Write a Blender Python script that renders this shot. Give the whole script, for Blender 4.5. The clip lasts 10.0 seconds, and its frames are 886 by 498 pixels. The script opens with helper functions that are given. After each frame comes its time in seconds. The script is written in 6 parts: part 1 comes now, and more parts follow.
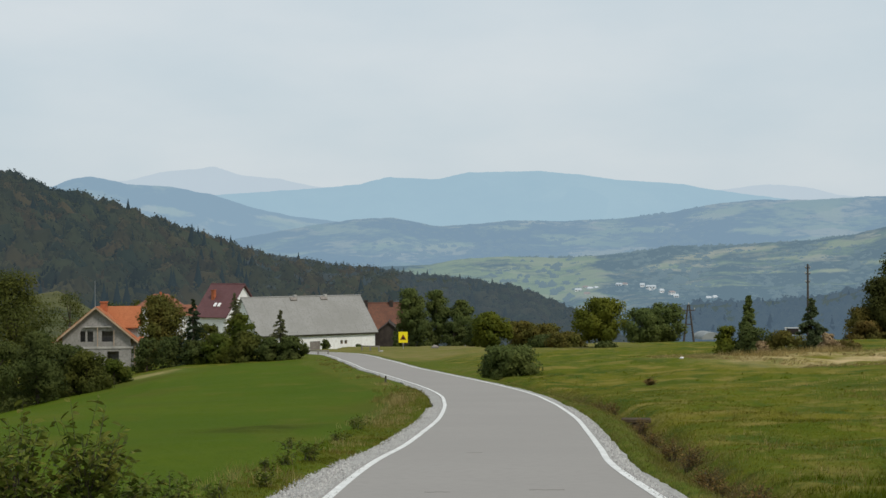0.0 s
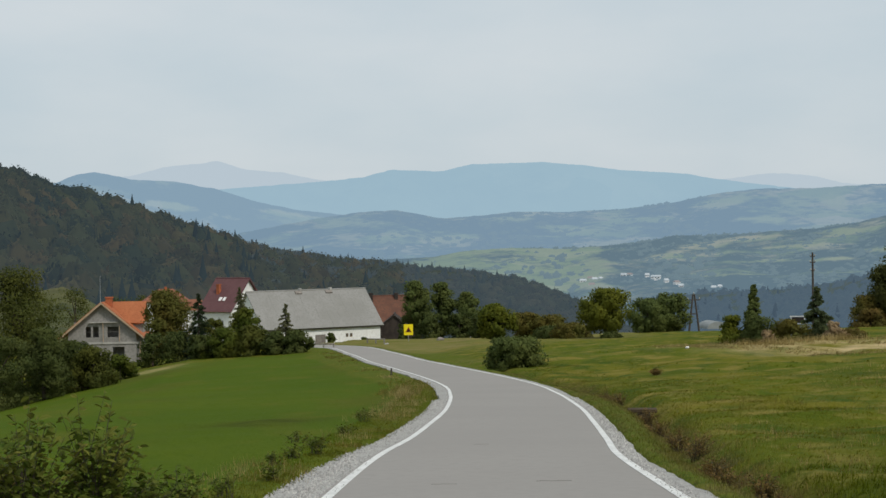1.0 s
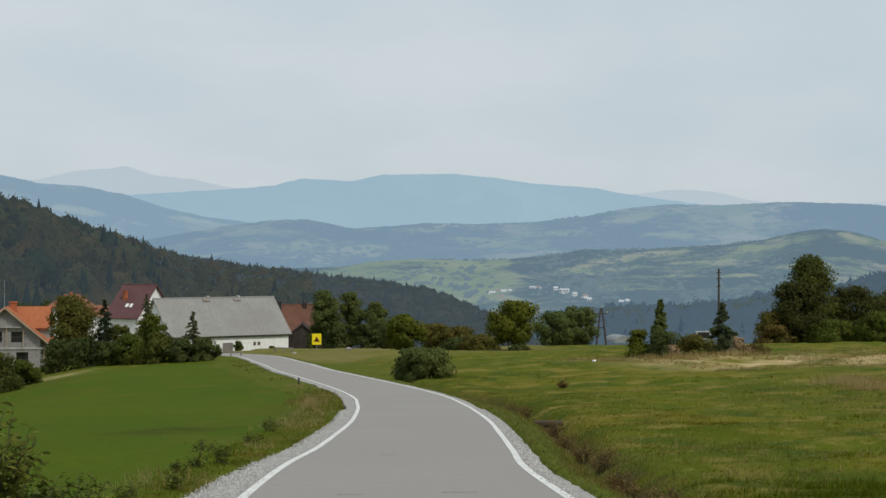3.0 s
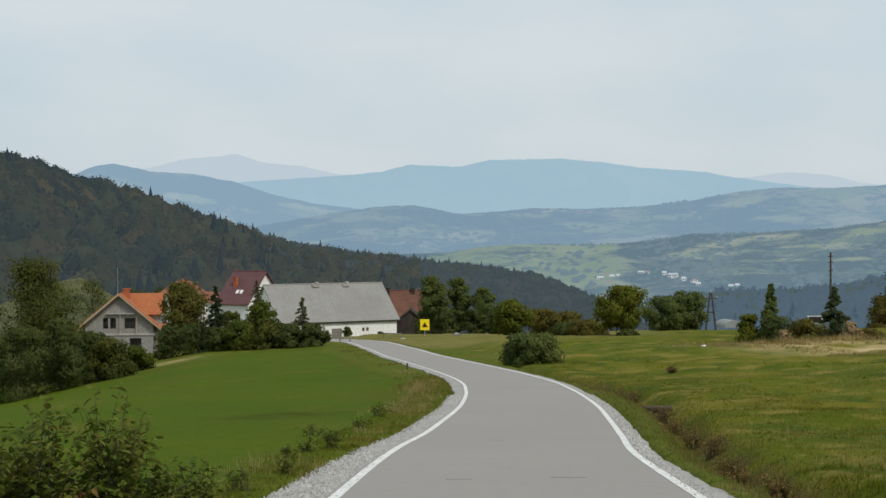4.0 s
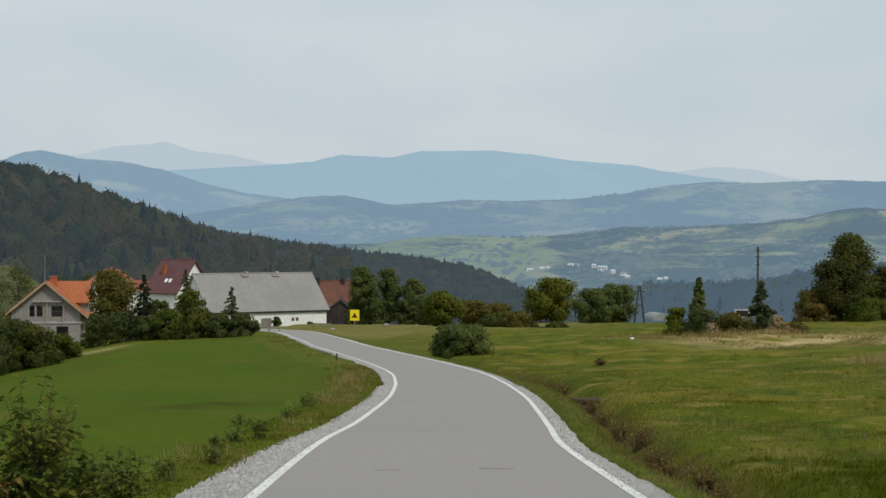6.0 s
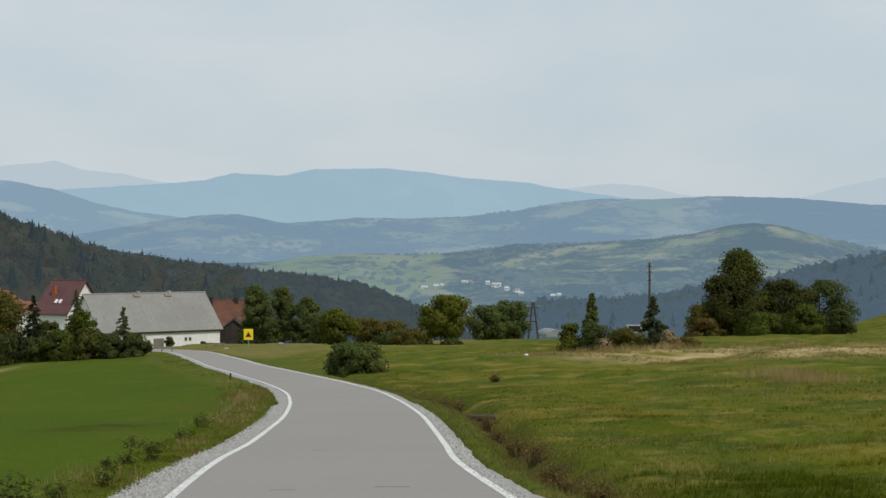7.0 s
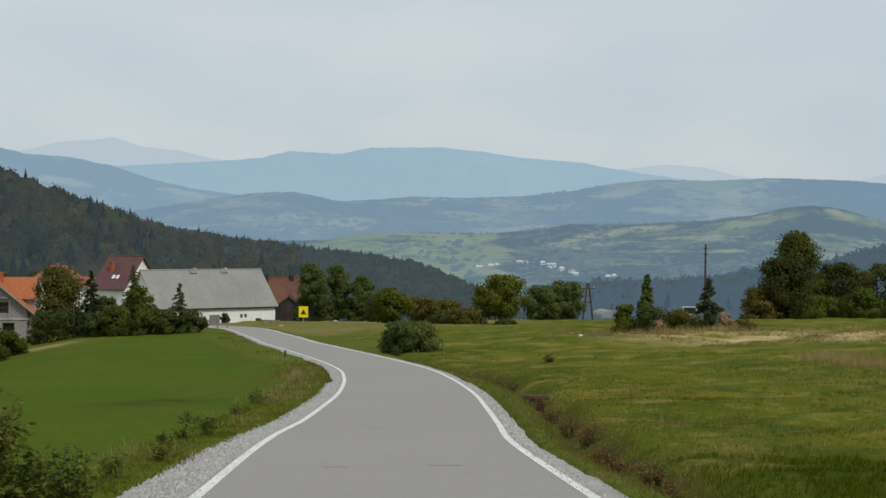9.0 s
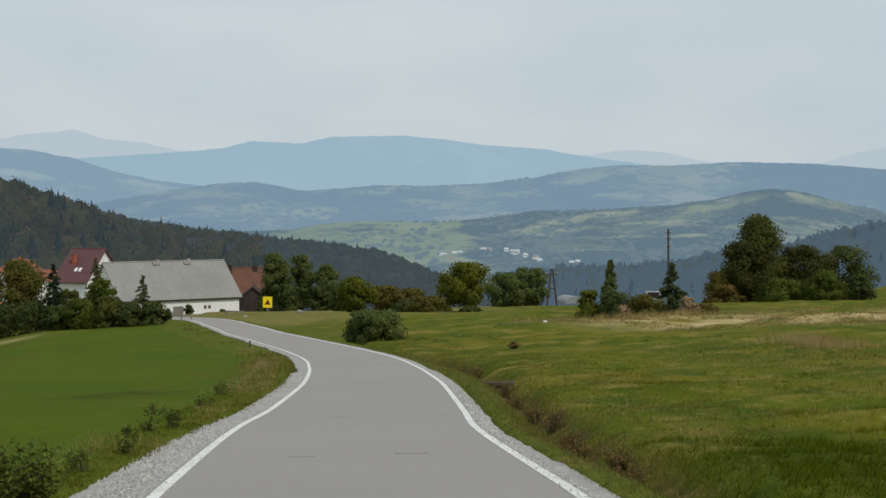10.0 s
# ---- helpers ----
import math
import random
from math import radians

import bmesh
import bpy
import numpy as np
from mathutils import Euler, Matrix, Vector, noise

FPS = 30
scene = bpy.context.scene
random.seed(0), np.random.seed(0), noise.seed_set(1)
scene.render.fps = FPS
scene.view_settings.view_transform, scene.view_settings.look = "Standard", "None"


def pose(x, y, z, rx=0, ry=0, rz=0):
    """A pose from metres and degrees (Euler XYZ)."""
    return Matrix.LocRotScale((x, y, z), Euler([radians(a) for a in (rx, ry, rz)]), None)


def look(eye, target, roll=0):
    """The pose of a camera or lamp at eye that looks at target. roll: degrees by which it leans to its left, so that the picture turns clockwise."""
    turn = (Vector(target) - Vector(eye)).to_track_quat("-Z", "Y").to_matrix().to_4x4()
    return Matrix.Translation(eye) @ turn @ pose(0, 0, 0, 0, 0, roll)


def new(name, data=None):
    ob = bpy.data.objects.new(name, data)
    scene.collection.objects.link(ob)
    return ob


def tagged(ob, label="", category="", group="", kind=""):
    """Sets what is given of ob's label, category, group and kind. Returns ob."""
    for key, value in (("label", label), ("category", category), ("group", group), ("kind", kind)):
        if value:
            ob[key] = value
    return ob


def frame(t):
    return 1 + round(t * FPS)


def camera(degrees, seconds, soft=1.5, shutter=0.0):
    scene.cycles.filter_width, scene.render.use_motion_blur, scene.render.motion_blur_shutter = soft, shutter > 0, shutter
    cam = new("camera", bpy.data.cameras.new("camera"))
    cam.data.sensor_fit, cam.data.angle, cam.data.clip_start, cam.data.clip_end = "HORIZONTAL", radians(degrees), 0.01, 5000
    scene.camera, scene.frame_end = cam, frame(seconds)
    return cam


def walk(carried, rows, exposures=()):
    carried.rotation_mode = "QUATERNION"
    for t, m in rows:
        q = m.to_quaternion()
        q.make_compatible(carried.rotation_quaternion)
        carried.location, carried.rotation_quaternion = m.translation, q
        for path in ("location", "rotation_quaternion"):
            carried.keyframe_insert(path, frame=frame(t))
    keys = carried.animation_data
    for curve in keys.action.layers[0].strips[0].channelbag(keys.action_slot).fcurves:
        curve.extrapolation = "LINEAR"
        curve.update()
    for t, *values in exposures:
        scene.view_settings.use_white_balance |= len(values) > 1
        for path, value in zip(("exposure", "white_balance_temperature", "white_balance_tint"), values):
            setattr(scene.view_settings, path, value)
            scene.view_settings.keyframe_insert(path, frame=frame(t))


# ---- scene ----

# ======== camera ========
LENS = 30.0
EYE = 1.89
cam = camera(LENS, 10.0)
# seconds, yaw, pitch, roll in degrees; the camera turns where it stands
PATH = [
    (0.0, -0.080, 0.000, 0.320), (0.5, 0.038, -0.245, 0.911), (1.0, 0.072, -0.272, 0.908), (1.5, -1.339, -0.190, 0.958),
    (1.6, -2.400, -0.165, 0.970), (1.7, -3.060, -0.150, 0.985), (1.8, -3.680, -0.145, 1.000), (1.9, -3.850, -0.142, 1.015),
    (2.0, -3.811, -0.141, 1.032), (2.2, -3.443, -0.180, 1.090), (3.3, -3.009, 0.130, -0.320), (3.5, -2.221, 0.033, 0.171),
    (3.6, -1.386, -0.090, 0.180), (3.7, -0.630, -0.110, 0.195), (3.8, 0.033, -0.145, 0.210), (3.9, 0.382, -0.260, 0.220),
    (4.0, 0.674, -0.427, 0.230), (4.2, 0.510, -0.680, 0.140), (4.5, 0.000, -0.799, 0.000), (4.8, -0.864, -1.130, 0.055),
    (5.0, -1.385, -1.021, 0.092), (5.2, -1.682, -0.922, 0.041), (6.3, -1.943, -0.498, -0.664), (6.5, -2.596, -0.022, -0.680),
    (6.6, -2.820, -0.180, -0.600), (6.7, -3.200, -0.330, -0.480), (6.8, -4.050, -0.430, -0.300), (6.9, -4.680, -0.270, -0.130),
    (7.0, -5.396, -0.113, 0.024), (7.2, -5.880, -0.570, -0.330), (7.5, -5.355, -1.045, -0.810), (7.8, -4.430, -1.090, -0.570),
    (8.0, -3.951, -0.897, -0.410), (8.5, -3.525, -0.985, -0.213), (9.0, -3.482, -0.835, -0.526), (9.5, -4.003, -1.425, 0.078),
    (10.0, -4.758, -1.249, 0.244),
]
walk(cam, [(t, pose(0, 0, EYE, 90 + pitch, roll, yaw)) for t, yaw, pitch, roll in PATH],
     [(0.0, 0.04), (0.3, 0.0), (0.5, -0.17), (1.0, -0.03), (2.2, -0.05), (3.5, -0.02), (4.0, 0.05), (4.5, 0.09), (5.2, 0.06), (6.3, -0.09), (6.5, -0.11), (7.0, -0.05), (10.0, -0.07)])

# ======== world and sun ========
SUN_EL, SUN_AZ = radians(48), radians(140)   # height, and compass direction clockwise from ahead
world = bpy.data.worlds.new("sky")
scene.world = world
world.use_nodes = True
wn, wl = world.node_tree.nodes, world.node_tree.links
wn.clear()
w_out = wn.new("ShaderNodeOutputWorld")
w_bg = wn.new("ShaderNodeBackground")
w_sky = wn.new("ShaderNodeTexSky")
w_sky.sky_type = "NISHITA"
w_sky.sun_disc = False
w_sky.sun_elevation, w_sky.sun_rotation = SUN_EL, SUN_AZ
w_sky.dust_density = 3.0
w_scale = wn.new("ShaderNodeVectorMath")
w_scale.operation = "MULTIPLY"
w_scale.inputs[1].default_value = (0.085, 0.085, 0.085)
w_co = wn.new("ShaderNodeTexCoord")
w_map = wn.new("ShaderNodeMapping")
w_map.inputs["Scale"].default_value = (1.0, 1.0, 2.6)
w_map.inputs["Location"].default_value = (0.3, 0.1, 0.0)
w_noise = wn.new("ShaderNodeTexNoise")
w_noise.inputs["Scale"].default_value = 4.0
w_noise.inputs["Detail"].default_value = 5.0
w_noise.inputs["Roughness"].default_value = 0.5
w_ramp = wn.new("ShaderNodeValToRGB")
w_ramp.color_ramp.elements[0].position, w_ramp.color_ramp.elements[0].color = 0.34, (0.565, 0.662, 0.722, 1)
w_ramp.color_ramp.elements[1].position, w_ramp.color_ramp.elements[1].color = 0.68, (0.70, 0.752, 0.782, 1)
w_mix = wn.new("ShaderNodeMix")
w_mix.data_type = "RGBA"
w_mix.inputs[0].default_value = 0.88
wl.new(w_co.outputs["Generated"], w_map.inputs[0])
wl.new(w_map.outputs[0], w_noise.inputs["Vector"])
wl.new(w_noise.outputs[0], w_ramp.inputs[0])
wl.new(w_sky.outputs[0], w_scale.inputs[0])
wl.new(w_scale.outputs[0], w_mix.inputs[6])
wl.new(w_ramp.outputs[0], w_mix.inputs[7])
wl.new(w_mix.outputs[2], w_bg.inputs[0])
wl.new(w_bg.outputs[0], w_out.inputs[0])
w_bg.inputs[1].default_value = 1.0

sun = new("sun", bpy.data.lights.new("sun", "SUN"))
sun.data.energy, sun.data.angle, sun.data.color = 1.9, radians(10), (1.0, 0.925, 0.825)
sun_way = Vector((math.sin(SUN_AZ) * math.cos(SUN_EL), math.cos(SUN_AZ) * math.cos(SUN_EL), math.sin(SUN_EL)))
sun.matrix_world = look(sun_way * 100, (0, 0, 0))


# ======== materials ========
def mat(name, base, other=None, scale=1.0, rough=0.85, fine=None, fine_scale=20.0, bump=0.0, bump_scale=30.0,
        metal=0.0, vary=0.0, haze=0.0, haze_colour=(0.45, 0.58, 0.68), island=0.0, gloss=0.12, thin=0.0, tone=0.0):
    """A surface with large patches (base to other), fine grain, relief, and a share of haze, mixed in as emission, for
    what lies far off.
    """
    m = bpy.data.materials.new(name)
    m.use_nodes = True
    n, l = m.node_tree.nodes, m.node_tree.links
    p = n["Principled BSDF"]
    p.inputs["Roughness"].default_value, p.inputs["Metallic"].default_value = rough, metal
    p.inputs["Specular IOR Level"].default_value = gloss
    co = n.new("ShaderNodeTexCoord")
    colour = n.new("ShaderNodeRGB")
    colour.outputs[0].default_value = (*base, 1)
    link = colour.outputs[0]

    def blend(a, colour_b, factor):
        x = n.new("ShaderNodeMix")
        x.data_type = "RGBA"
        l.new(factor, x.inputs[0])
        l.new(a, x.inputs[6])
        x.inputs[7].default_value = (*colour_b, 1)
        return x.outputs[2]

    def grain(s, low, high, detail=4.0):
        t = n.new("ShaderNodeTexNoise")
        t.inputs["Scale"].default_value, t.inputs["Detail"].default_value = s, detail
        l.new(co.outputs["Object"], t.inputs["Vector"])
        r = n.new("ShaderNodeMapRange")
        r.inputs[1].default_value, r.inputs[2].default_value = low, high
        l.new(t.outputs[0], r.inputs[0])
        return r.outputs[0]

    if other:
        link = blend(link, other, grain(scale, 0.38, 0.62))
    if fine:
        link = blend(link, fine, grain(fine_scale, 0.45, 0.7))
    if tone:
        k = n.new("ShaderNodeAttribute")
        k.attribute_name = "tone"
        r = n.new("ShaderNodeMapRange")
        r.inputs[3].default_value, r.inputs[4].default_value = 1 - tone, 1 + tone
        l.new(k.outputs["Fac"], r.inputs[0])
        x = n.new("ShaderNodeHueSaturation")
        l.new(r.outputs[0], x.inputs["Value"])
        l.new(link, x.inputs["Color"])
        link = x.outputs[0]
    if vary or island:
        x = n.new("ShaderNodeHueSaturation")
        src = n.new("ShaderNodeNewGeometry").outputs["Random Per Island"] if island else n.new("ShaderNodeObjectInfo").outputs["Random"]
        r = n.new("ShaderNodeMapRange")
        a = island or vary
        r.inputs[3].default_value, r.inputs[4].default_value = 1 - a, 1 + a
        l.new(src, r.inputs[0])
        l.new(r.outputs[0], x.inputs["Value"])
        l.new(link, x.inputs["Color"])
        link = x.outputs[0]
    l.new(link, p.inputs["Base Color"])
    if bump:
        b = n.new("ShaderNodeBump")
        b.inputs["Strength"].default_value, b.inputs["Distance"].default_value = bump, 0.02
        l.new(grain(bump_scale, 0.2, 0.8), b.inputs["Height"])
        l.new(b.outputs[0], p.inputs["Normal"])
    surface = p.outputs[0]
    if thin:
        back = n.new("ShaderNodeBsdfTranslucent")
        l.new(link, back.inputs["Color"])
        x = n.new("ShaderNodeMixShader")
        x.inputs[0].default_value = thin
        l.new(surface, x.inputs[1])
        l.new(back.outputs[0], x.inputs[2])
        surface = x.outputs[0]
        l.new(surface, n["Material Output"].inputs[0])
    # haze: an emission of haze_colour blended over the lit surface
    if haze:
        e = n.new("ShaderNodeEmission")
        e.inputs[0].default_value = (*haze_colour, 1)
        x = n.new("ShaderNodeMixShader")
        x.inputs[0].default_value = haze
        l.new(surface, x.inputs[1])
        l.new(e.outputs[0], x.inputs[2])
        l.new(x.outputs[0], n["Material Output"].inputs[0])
    return m


M_ASPHALT = mat("asphalt", (0.30, 0.283, 0.263), (0.286, 0.27, 0.251), 0.2, 0.9, (0.28, 0.264, 0.246), 5.0, 0.06, 150)
M_LINE = mat("road_paint", (0.78, 0.78, 0.76), (0.62, 0.62, 0.6), 2.0, 0.7, (0.55, 0.55, 0.52), 14)
M_GRAVEL = mat("gravel", (0.45, 0.44, 0.415), (0.36, 0.35, 0.33), 1.6, 0.95, (0.22, 0.215, 0.195), 22, 1.0, 30)
M_STONE = mat("stones", (0.37, 0.362, 0.345), None, 1, 0.9, island=0.3)
M_LEAF_DARK = mat("leaves_dark_green", (0.08, 0.105, 0.03), (0.104, 0.122, 0.033), 0.4, 0.7, island=0.07, thin=0.45)
M_LEAF_ASH = mat("leaves_ash", (0.11, 0.145, 0.042), (0.135, 0.16, 0.042), 0.3, 0.7, island=0.07, thin=0.45)
M_LEAF_FRUIT = mat("leaves_fruit_tree", (0.16, 0.17, 0.02), (0.12, 0.14, 0.02), 0.4, 0.7, island=0.07, thin=0.45)
M_LEAF_TURN = mat("leaves_olive_turning", (0.15, 0.125, 0.028), (0.12, 0.125, 0.028), 0.4, 0.7, island=0.07, thin=0.45)
M_LEAF_MID = mat("leaves_green", (0.09, 0.122, 0.018), (0.125, 0.138, 0.022), 0.4, 0.7, island=0.07, thin=0.45)
M_LEAF_LIGHT = mat("leaves_yellow_green", (0.15, 0.165, 0.018), (0.10, 0.125, 0.018), 0.5, 0.7, island=0.07, thin=0.45)
M_LEAF_BROWN = mat("leaves_turning_brown", (0.16, 0.11, 0.03), (0.11, 0.105, 0.025), 0.5, 0.7, island=0.07, thin=0.45)
M_LEAF_OLIVE = mat("leaves_olive", (0.108, 0.116, 0.022), (0.082, 0.098, 0.022), 0.4, 0.7, island=0.07, thin=0.45)
M_LEAF_OLIVE_DARK = mat("leaves_dark_olive", (0.078, 0.08, 0.018), (0.06, 0.068, 0.018), 0.4, 0.7, island=0.07, thin=0.45)
M_LEAF_STRAW = mat("dry_reeds", (0.40, 0.29, 0.17), (0.28, 0.21, 0.10), 0.6, 0.8, island=0.2, thin=0.35)
M_NEEDLE = mat("needles", (0.028, 0.046, 0.022), (0.04, 0.055, 0.022), 0.5, 0.7, island=0.3, thin=0.35)
M_BARK = mat("bark", (0.10, 0.08, 0.06), (0.06, 0.05, 0.04), 3, 0.9)
M_WHITE = mat("lime_wash", (0.85, 0.85, 0.84), (0.80, 0.80, 0.78), 0.5, 0.9, (0.72, 0.71, 0.68), 2.5)
M_ROOF_GREY = mat("grey_sheet_roof", (0.28, 0.277, 0.262), (0.245, 0.242, 0.225), 0.25, 0.8, (0.225, 0.22, 0.205), 3)
M_ROOF_ORANGE = mat("orange_tile", (0.42, 0.15, 0.065), (0.37, 0.125, 0.055), 0.6, 0.75, (0.30, 0.10, 0.045), 5)
M_ROOF_OLD = mat("old_orange_tile", (0.28, 0.115, 0.07), (0.22, 0.095, 0.06), 0.6, 0.85, (0.18, 0.08, 0.05), 4)
M_ROOF_MAROON = mat("maroon_tile", (0.14, 0.072, 0.074), (0.118, 0.06, 0.062), 0.6, 0.6, (0.12, 0.05, 0.05), 4)
M_ROOF_RUST = mat("rust_roof", (0.16, 0.075, 0.05), (0.12, 0.058, 0.042), 0.6, 0.85, (0.11, 0.06, 0.045), 3)
M_GREYWALL = mat("raw_block_wall", (0.30, 0.29, 0.275), (0.25, 0.24, 0.225), 0.6, 0.95, (0.2, 0.195, 0.18), 3)
M_DARKWOOD = mat("dark_boards", (0.06, 0.048, 0.042), (0.04, 0.033, 0.03), 1, 0.9)
M_PALEWOOD = mat("pale_boards", (0.42, 0.31, 0.21), (0.34, 0.25, 0.17), 1, 0.85)
M_GLASS = mat("dark_window", (0.02, 0.022, 0.025), None, 1, 0.15, gloss=0.5)
M_DOOR = mat("grey_door_boards", (0.27, 0.245, 0.22), (0.2, 0.18, 0.16), 2, 0.9)
M_CONCRETE = mat("concrete", (0.42, 0.41, 0.38), (0.33, 0.32, 0.3), 1.2, 0.95)
M_YELLOW = mat("yellow_sign", (0.86, 0.70, 0.02), None, 1, 0.5)
M_BLACK = mat("black_paint", (0.02, 0.02, 0.02), None, 1, 0.5)
M_METAL = mat("zinc_steel", (0.4, 0.4, 0.4), None, 1, 0.45, metal=0.8)
M_POLE = mat("weathered_pole", (0.085, 0.075, 0.065), (0.06, 0.05, 0.045), 2, 0.9)
M_BRICK = mat("chimney_brick", (0.42, 0.13, 0.06), (0.3, 0.1, 0.05), 2, 0.9)
M_SOIL = mat("wet_soil", (0.06, 0.045, 0.03), (0.10, 0.075, 0.045), 1.5, 0.95)


# ======== building blocks ========
def mesh_of(name, verts, faces, material, smooth=False):
    me = bpy.data.meshes.new(name)
    me.from_pydata(verts, [], faces)
    me.materials.append(material)
    if smooth:
        me.polygons.foreach_set("use_smooth", [True] * len(me.polygons))
    me.update()
    return me


def part(name, data, material, parent, label="", smooth=False, normals=None):
    """data: a bmesh, or (verts, faces). One mesh object under parent."""
    if isinstance(data, tuple):
        me = mesh_of(name, data[0], data[1], material, smooth or normals is not None)
        if normals is not None:
            me.normals_split_custom_set_from_vertices(np.asarray(normals).tolist())
    else:
        me = bpy.data.meshes.new(name)
        data.to_mesh(me)
        data.free()
        me.materials.append(material)
    ob = new(name, me)
    ob.parent = parent
    return tagged(ob, label)


def empty(name, m, label, category, group="", kind=""):
    ob = new(name)
    ob.matrix_world = m
    return tagged(ob, label, category, group, kind)


def box(bm, x0, x1, y0, y1, z0, z1, bevel=0.0):
    c = Matrix.LocRotScale(((x0 + x1) / 2, (y0 + y1) / 2, (z0 + z1) / 2), None, (x1 - x0, y1 - y0, z1 - z0))
    made = bmesh.ops.create_cube(bm, size=1, matrix=c)
    if bevel:
        edges = list({e for v in made["verts"] for e in v.link_edges})
        bmesh.ops.bevel(bm, geom=edges, offset=bevel, segments=1, affect="EDGES")
    return bm


def boxed(*a, **k):
    return box(bmesh.new(), *a, **k)


def tube(points, radii, sides=7):
    """A tapered tube along points, as (verts, faces)."""
    vs, fs = [], []
    for i, p in enumerate(points):
        a, b = Vector(points[max(i - 1, 0)]), Vector(points[min(i + 1, len(points) - 1)])
        q = (b - a).to_track_quat("Z", "Y")
        for k in range(sides):
            w = 2 * math.pi * k / sides
            vs.append(Vector(p) + q @ Vector((math.cos(w) * radii[i], math.sin(w) * radii[i], 0)))
        if i:
            for k in range(sides):
                j = (k + 1) % sides
                fs.append(((i - 1) * sides + k, (i - 1) * sides + j, i * sides + j, i * sides + k))
    fs.append(tuple(range(sides))[::-1])
    fs.append(tuple(range((len(points) - 1) * sides, len(points) * sides)))
    return vs, fs


def joined(*pieces):
    vs, fs = [], []
    for v, f in pieces:
        k = len(vs)
        vs += list(v)
        fs += [tuple(i + k for i in q) for q in f]
    return vs, fs


# ======== the lie of the land ========
PROFILE_Y = np.array([-60, -20, 0, 20, 40, 60, 80, 110, 150, 200, 240, 270, 300, 340, 420, 600, 1000, 2000, 5200.0])
PROFILE_Z = -np.array([-1.9, -0.9, 0.0, 1.33, 2.64, 3.86, 4.99, 6.52, 8.38, 10.64, 12.5, 14.4, 16.3, 19.2, 25, 38, 62, 90, 110.0])
CENTRE = [(1.5, -60), (0.6, -20), (0.45, 0), (0.65, 19), (0.85, 29), (1.25, 35.2), (1.6, 41.7), (2.0, 50.3), (2.2, 60), (2.2, 66),
          (2.1, 73), (1.65, 81), (0.85, 90), (-0.4, 101.5), (-2.0, 115), (-4.0, 130), (-6.15, 150.6), (-7.9, 165), (-9.6, 180),
          (-12.0, 195), (-16.5, 207), (-23, 215), (-30, 220)]


def spline(points, step=1.0):
    out = []
    for i in range(len(points) - 1):
        p0, p1, p2, p3 = (Vector(points[min(max(i + k, 0), len(points) - 1)]) for k in (-1, 0, 1, 2))
        n = max(2, int((p2 - p1).length / step))
        for k in range(n):
            t = k / n
            out.append(0.5 * ((2 * p1) + (p2 - p0) * t + (2 * p0 - 5 * p1 + 4 * p2 - p3) * t * t + (3 * p1 - p0 - 3 * p2 + p3) * t ** 3))
    out.append(Vector(points[-1]))
    return np.array([tuple(v) for v in out])


ROAD = spline(CENTRE)
PZ = np.array([np.interp(np.linspace(y - 9, y + 9, 9), PROFILE_Y, PROFILE_Z).mean() for y in np.linspace(-60, 420, 481)])


def profile(y):
    y = np.asarray(y, float)
    return np.where(y < 400, np.interp(y, np.linspace(-60, 420, 481), PZ), np.interp(y, PROFILE_Y, PROFILE_Z))


def lateral(x, y):
    """Signed distance to the road's centre line, right positive, and the line's y at the foot."""
    x, y = np.asarray(x, float).ravel(), np.asarray(y, float).ravel()
    best, sign, foot = np.full(x.shape, 1e9), np.ones(x.shape), np.zeros(x.shape)
    for a, b in zip(ROAD[:-1], ROAD[1:]):
        d = b - a
        t = np.clip(((x - a[0]) * d[0] + (y - a[1]) * d[1]) / (d @ d), 0, 1)
        qx, qy = x - a[0] - t * d[0], y - a[1] - t * d[1]
        r = np.hypot(qx, qy)
        near = r < best
        best = np.where(near, r, best)
        sign = np.where(near, np.where(qx * d[1] - qy * d[0] >= 0, 1, -1), sign)
        foot = np.where(near, a[1] + t * d[1], foot)
    return best * sign, foot


LATTICE = np.random.default_rng(5).uniform(-1, 1, (256, 256))


def value_noise(x, y):
    i, j = np.floor(x).astype(int), np.floor(y).astype(int)
    u, v = x - i, y - j
    u, v = u * u * (3 - 2 * u), v * v * (3 - 2 * v)
    a, b = LATTICE[i & 255, j & 255], LATTICE[(i + 1) & 255, j & 255]
    c, d = LATTICE[i & 255, (j + 1) & 255], LATTICE[(i + 1) & 255, (j + 1) & 255]
    return (a * (1 - u) + b * u) * (1 - v) + (c * (1 - u) + d * u) * v


def lumps(x, y, size, seed=0.0):
    """Smooth unevenness, about -1 to 1."""
    x, y = np.asarray(x, float), np.asarray(y, float)
    big, small = 2.6 * size, 1.05 * size
    return 0.8 * value_noise(x / big + seed * 17.3, y / big + seed * 9.7) + 0.45 * value_noise(x / small + seed * 5.1, y / small - seed * 13.3)


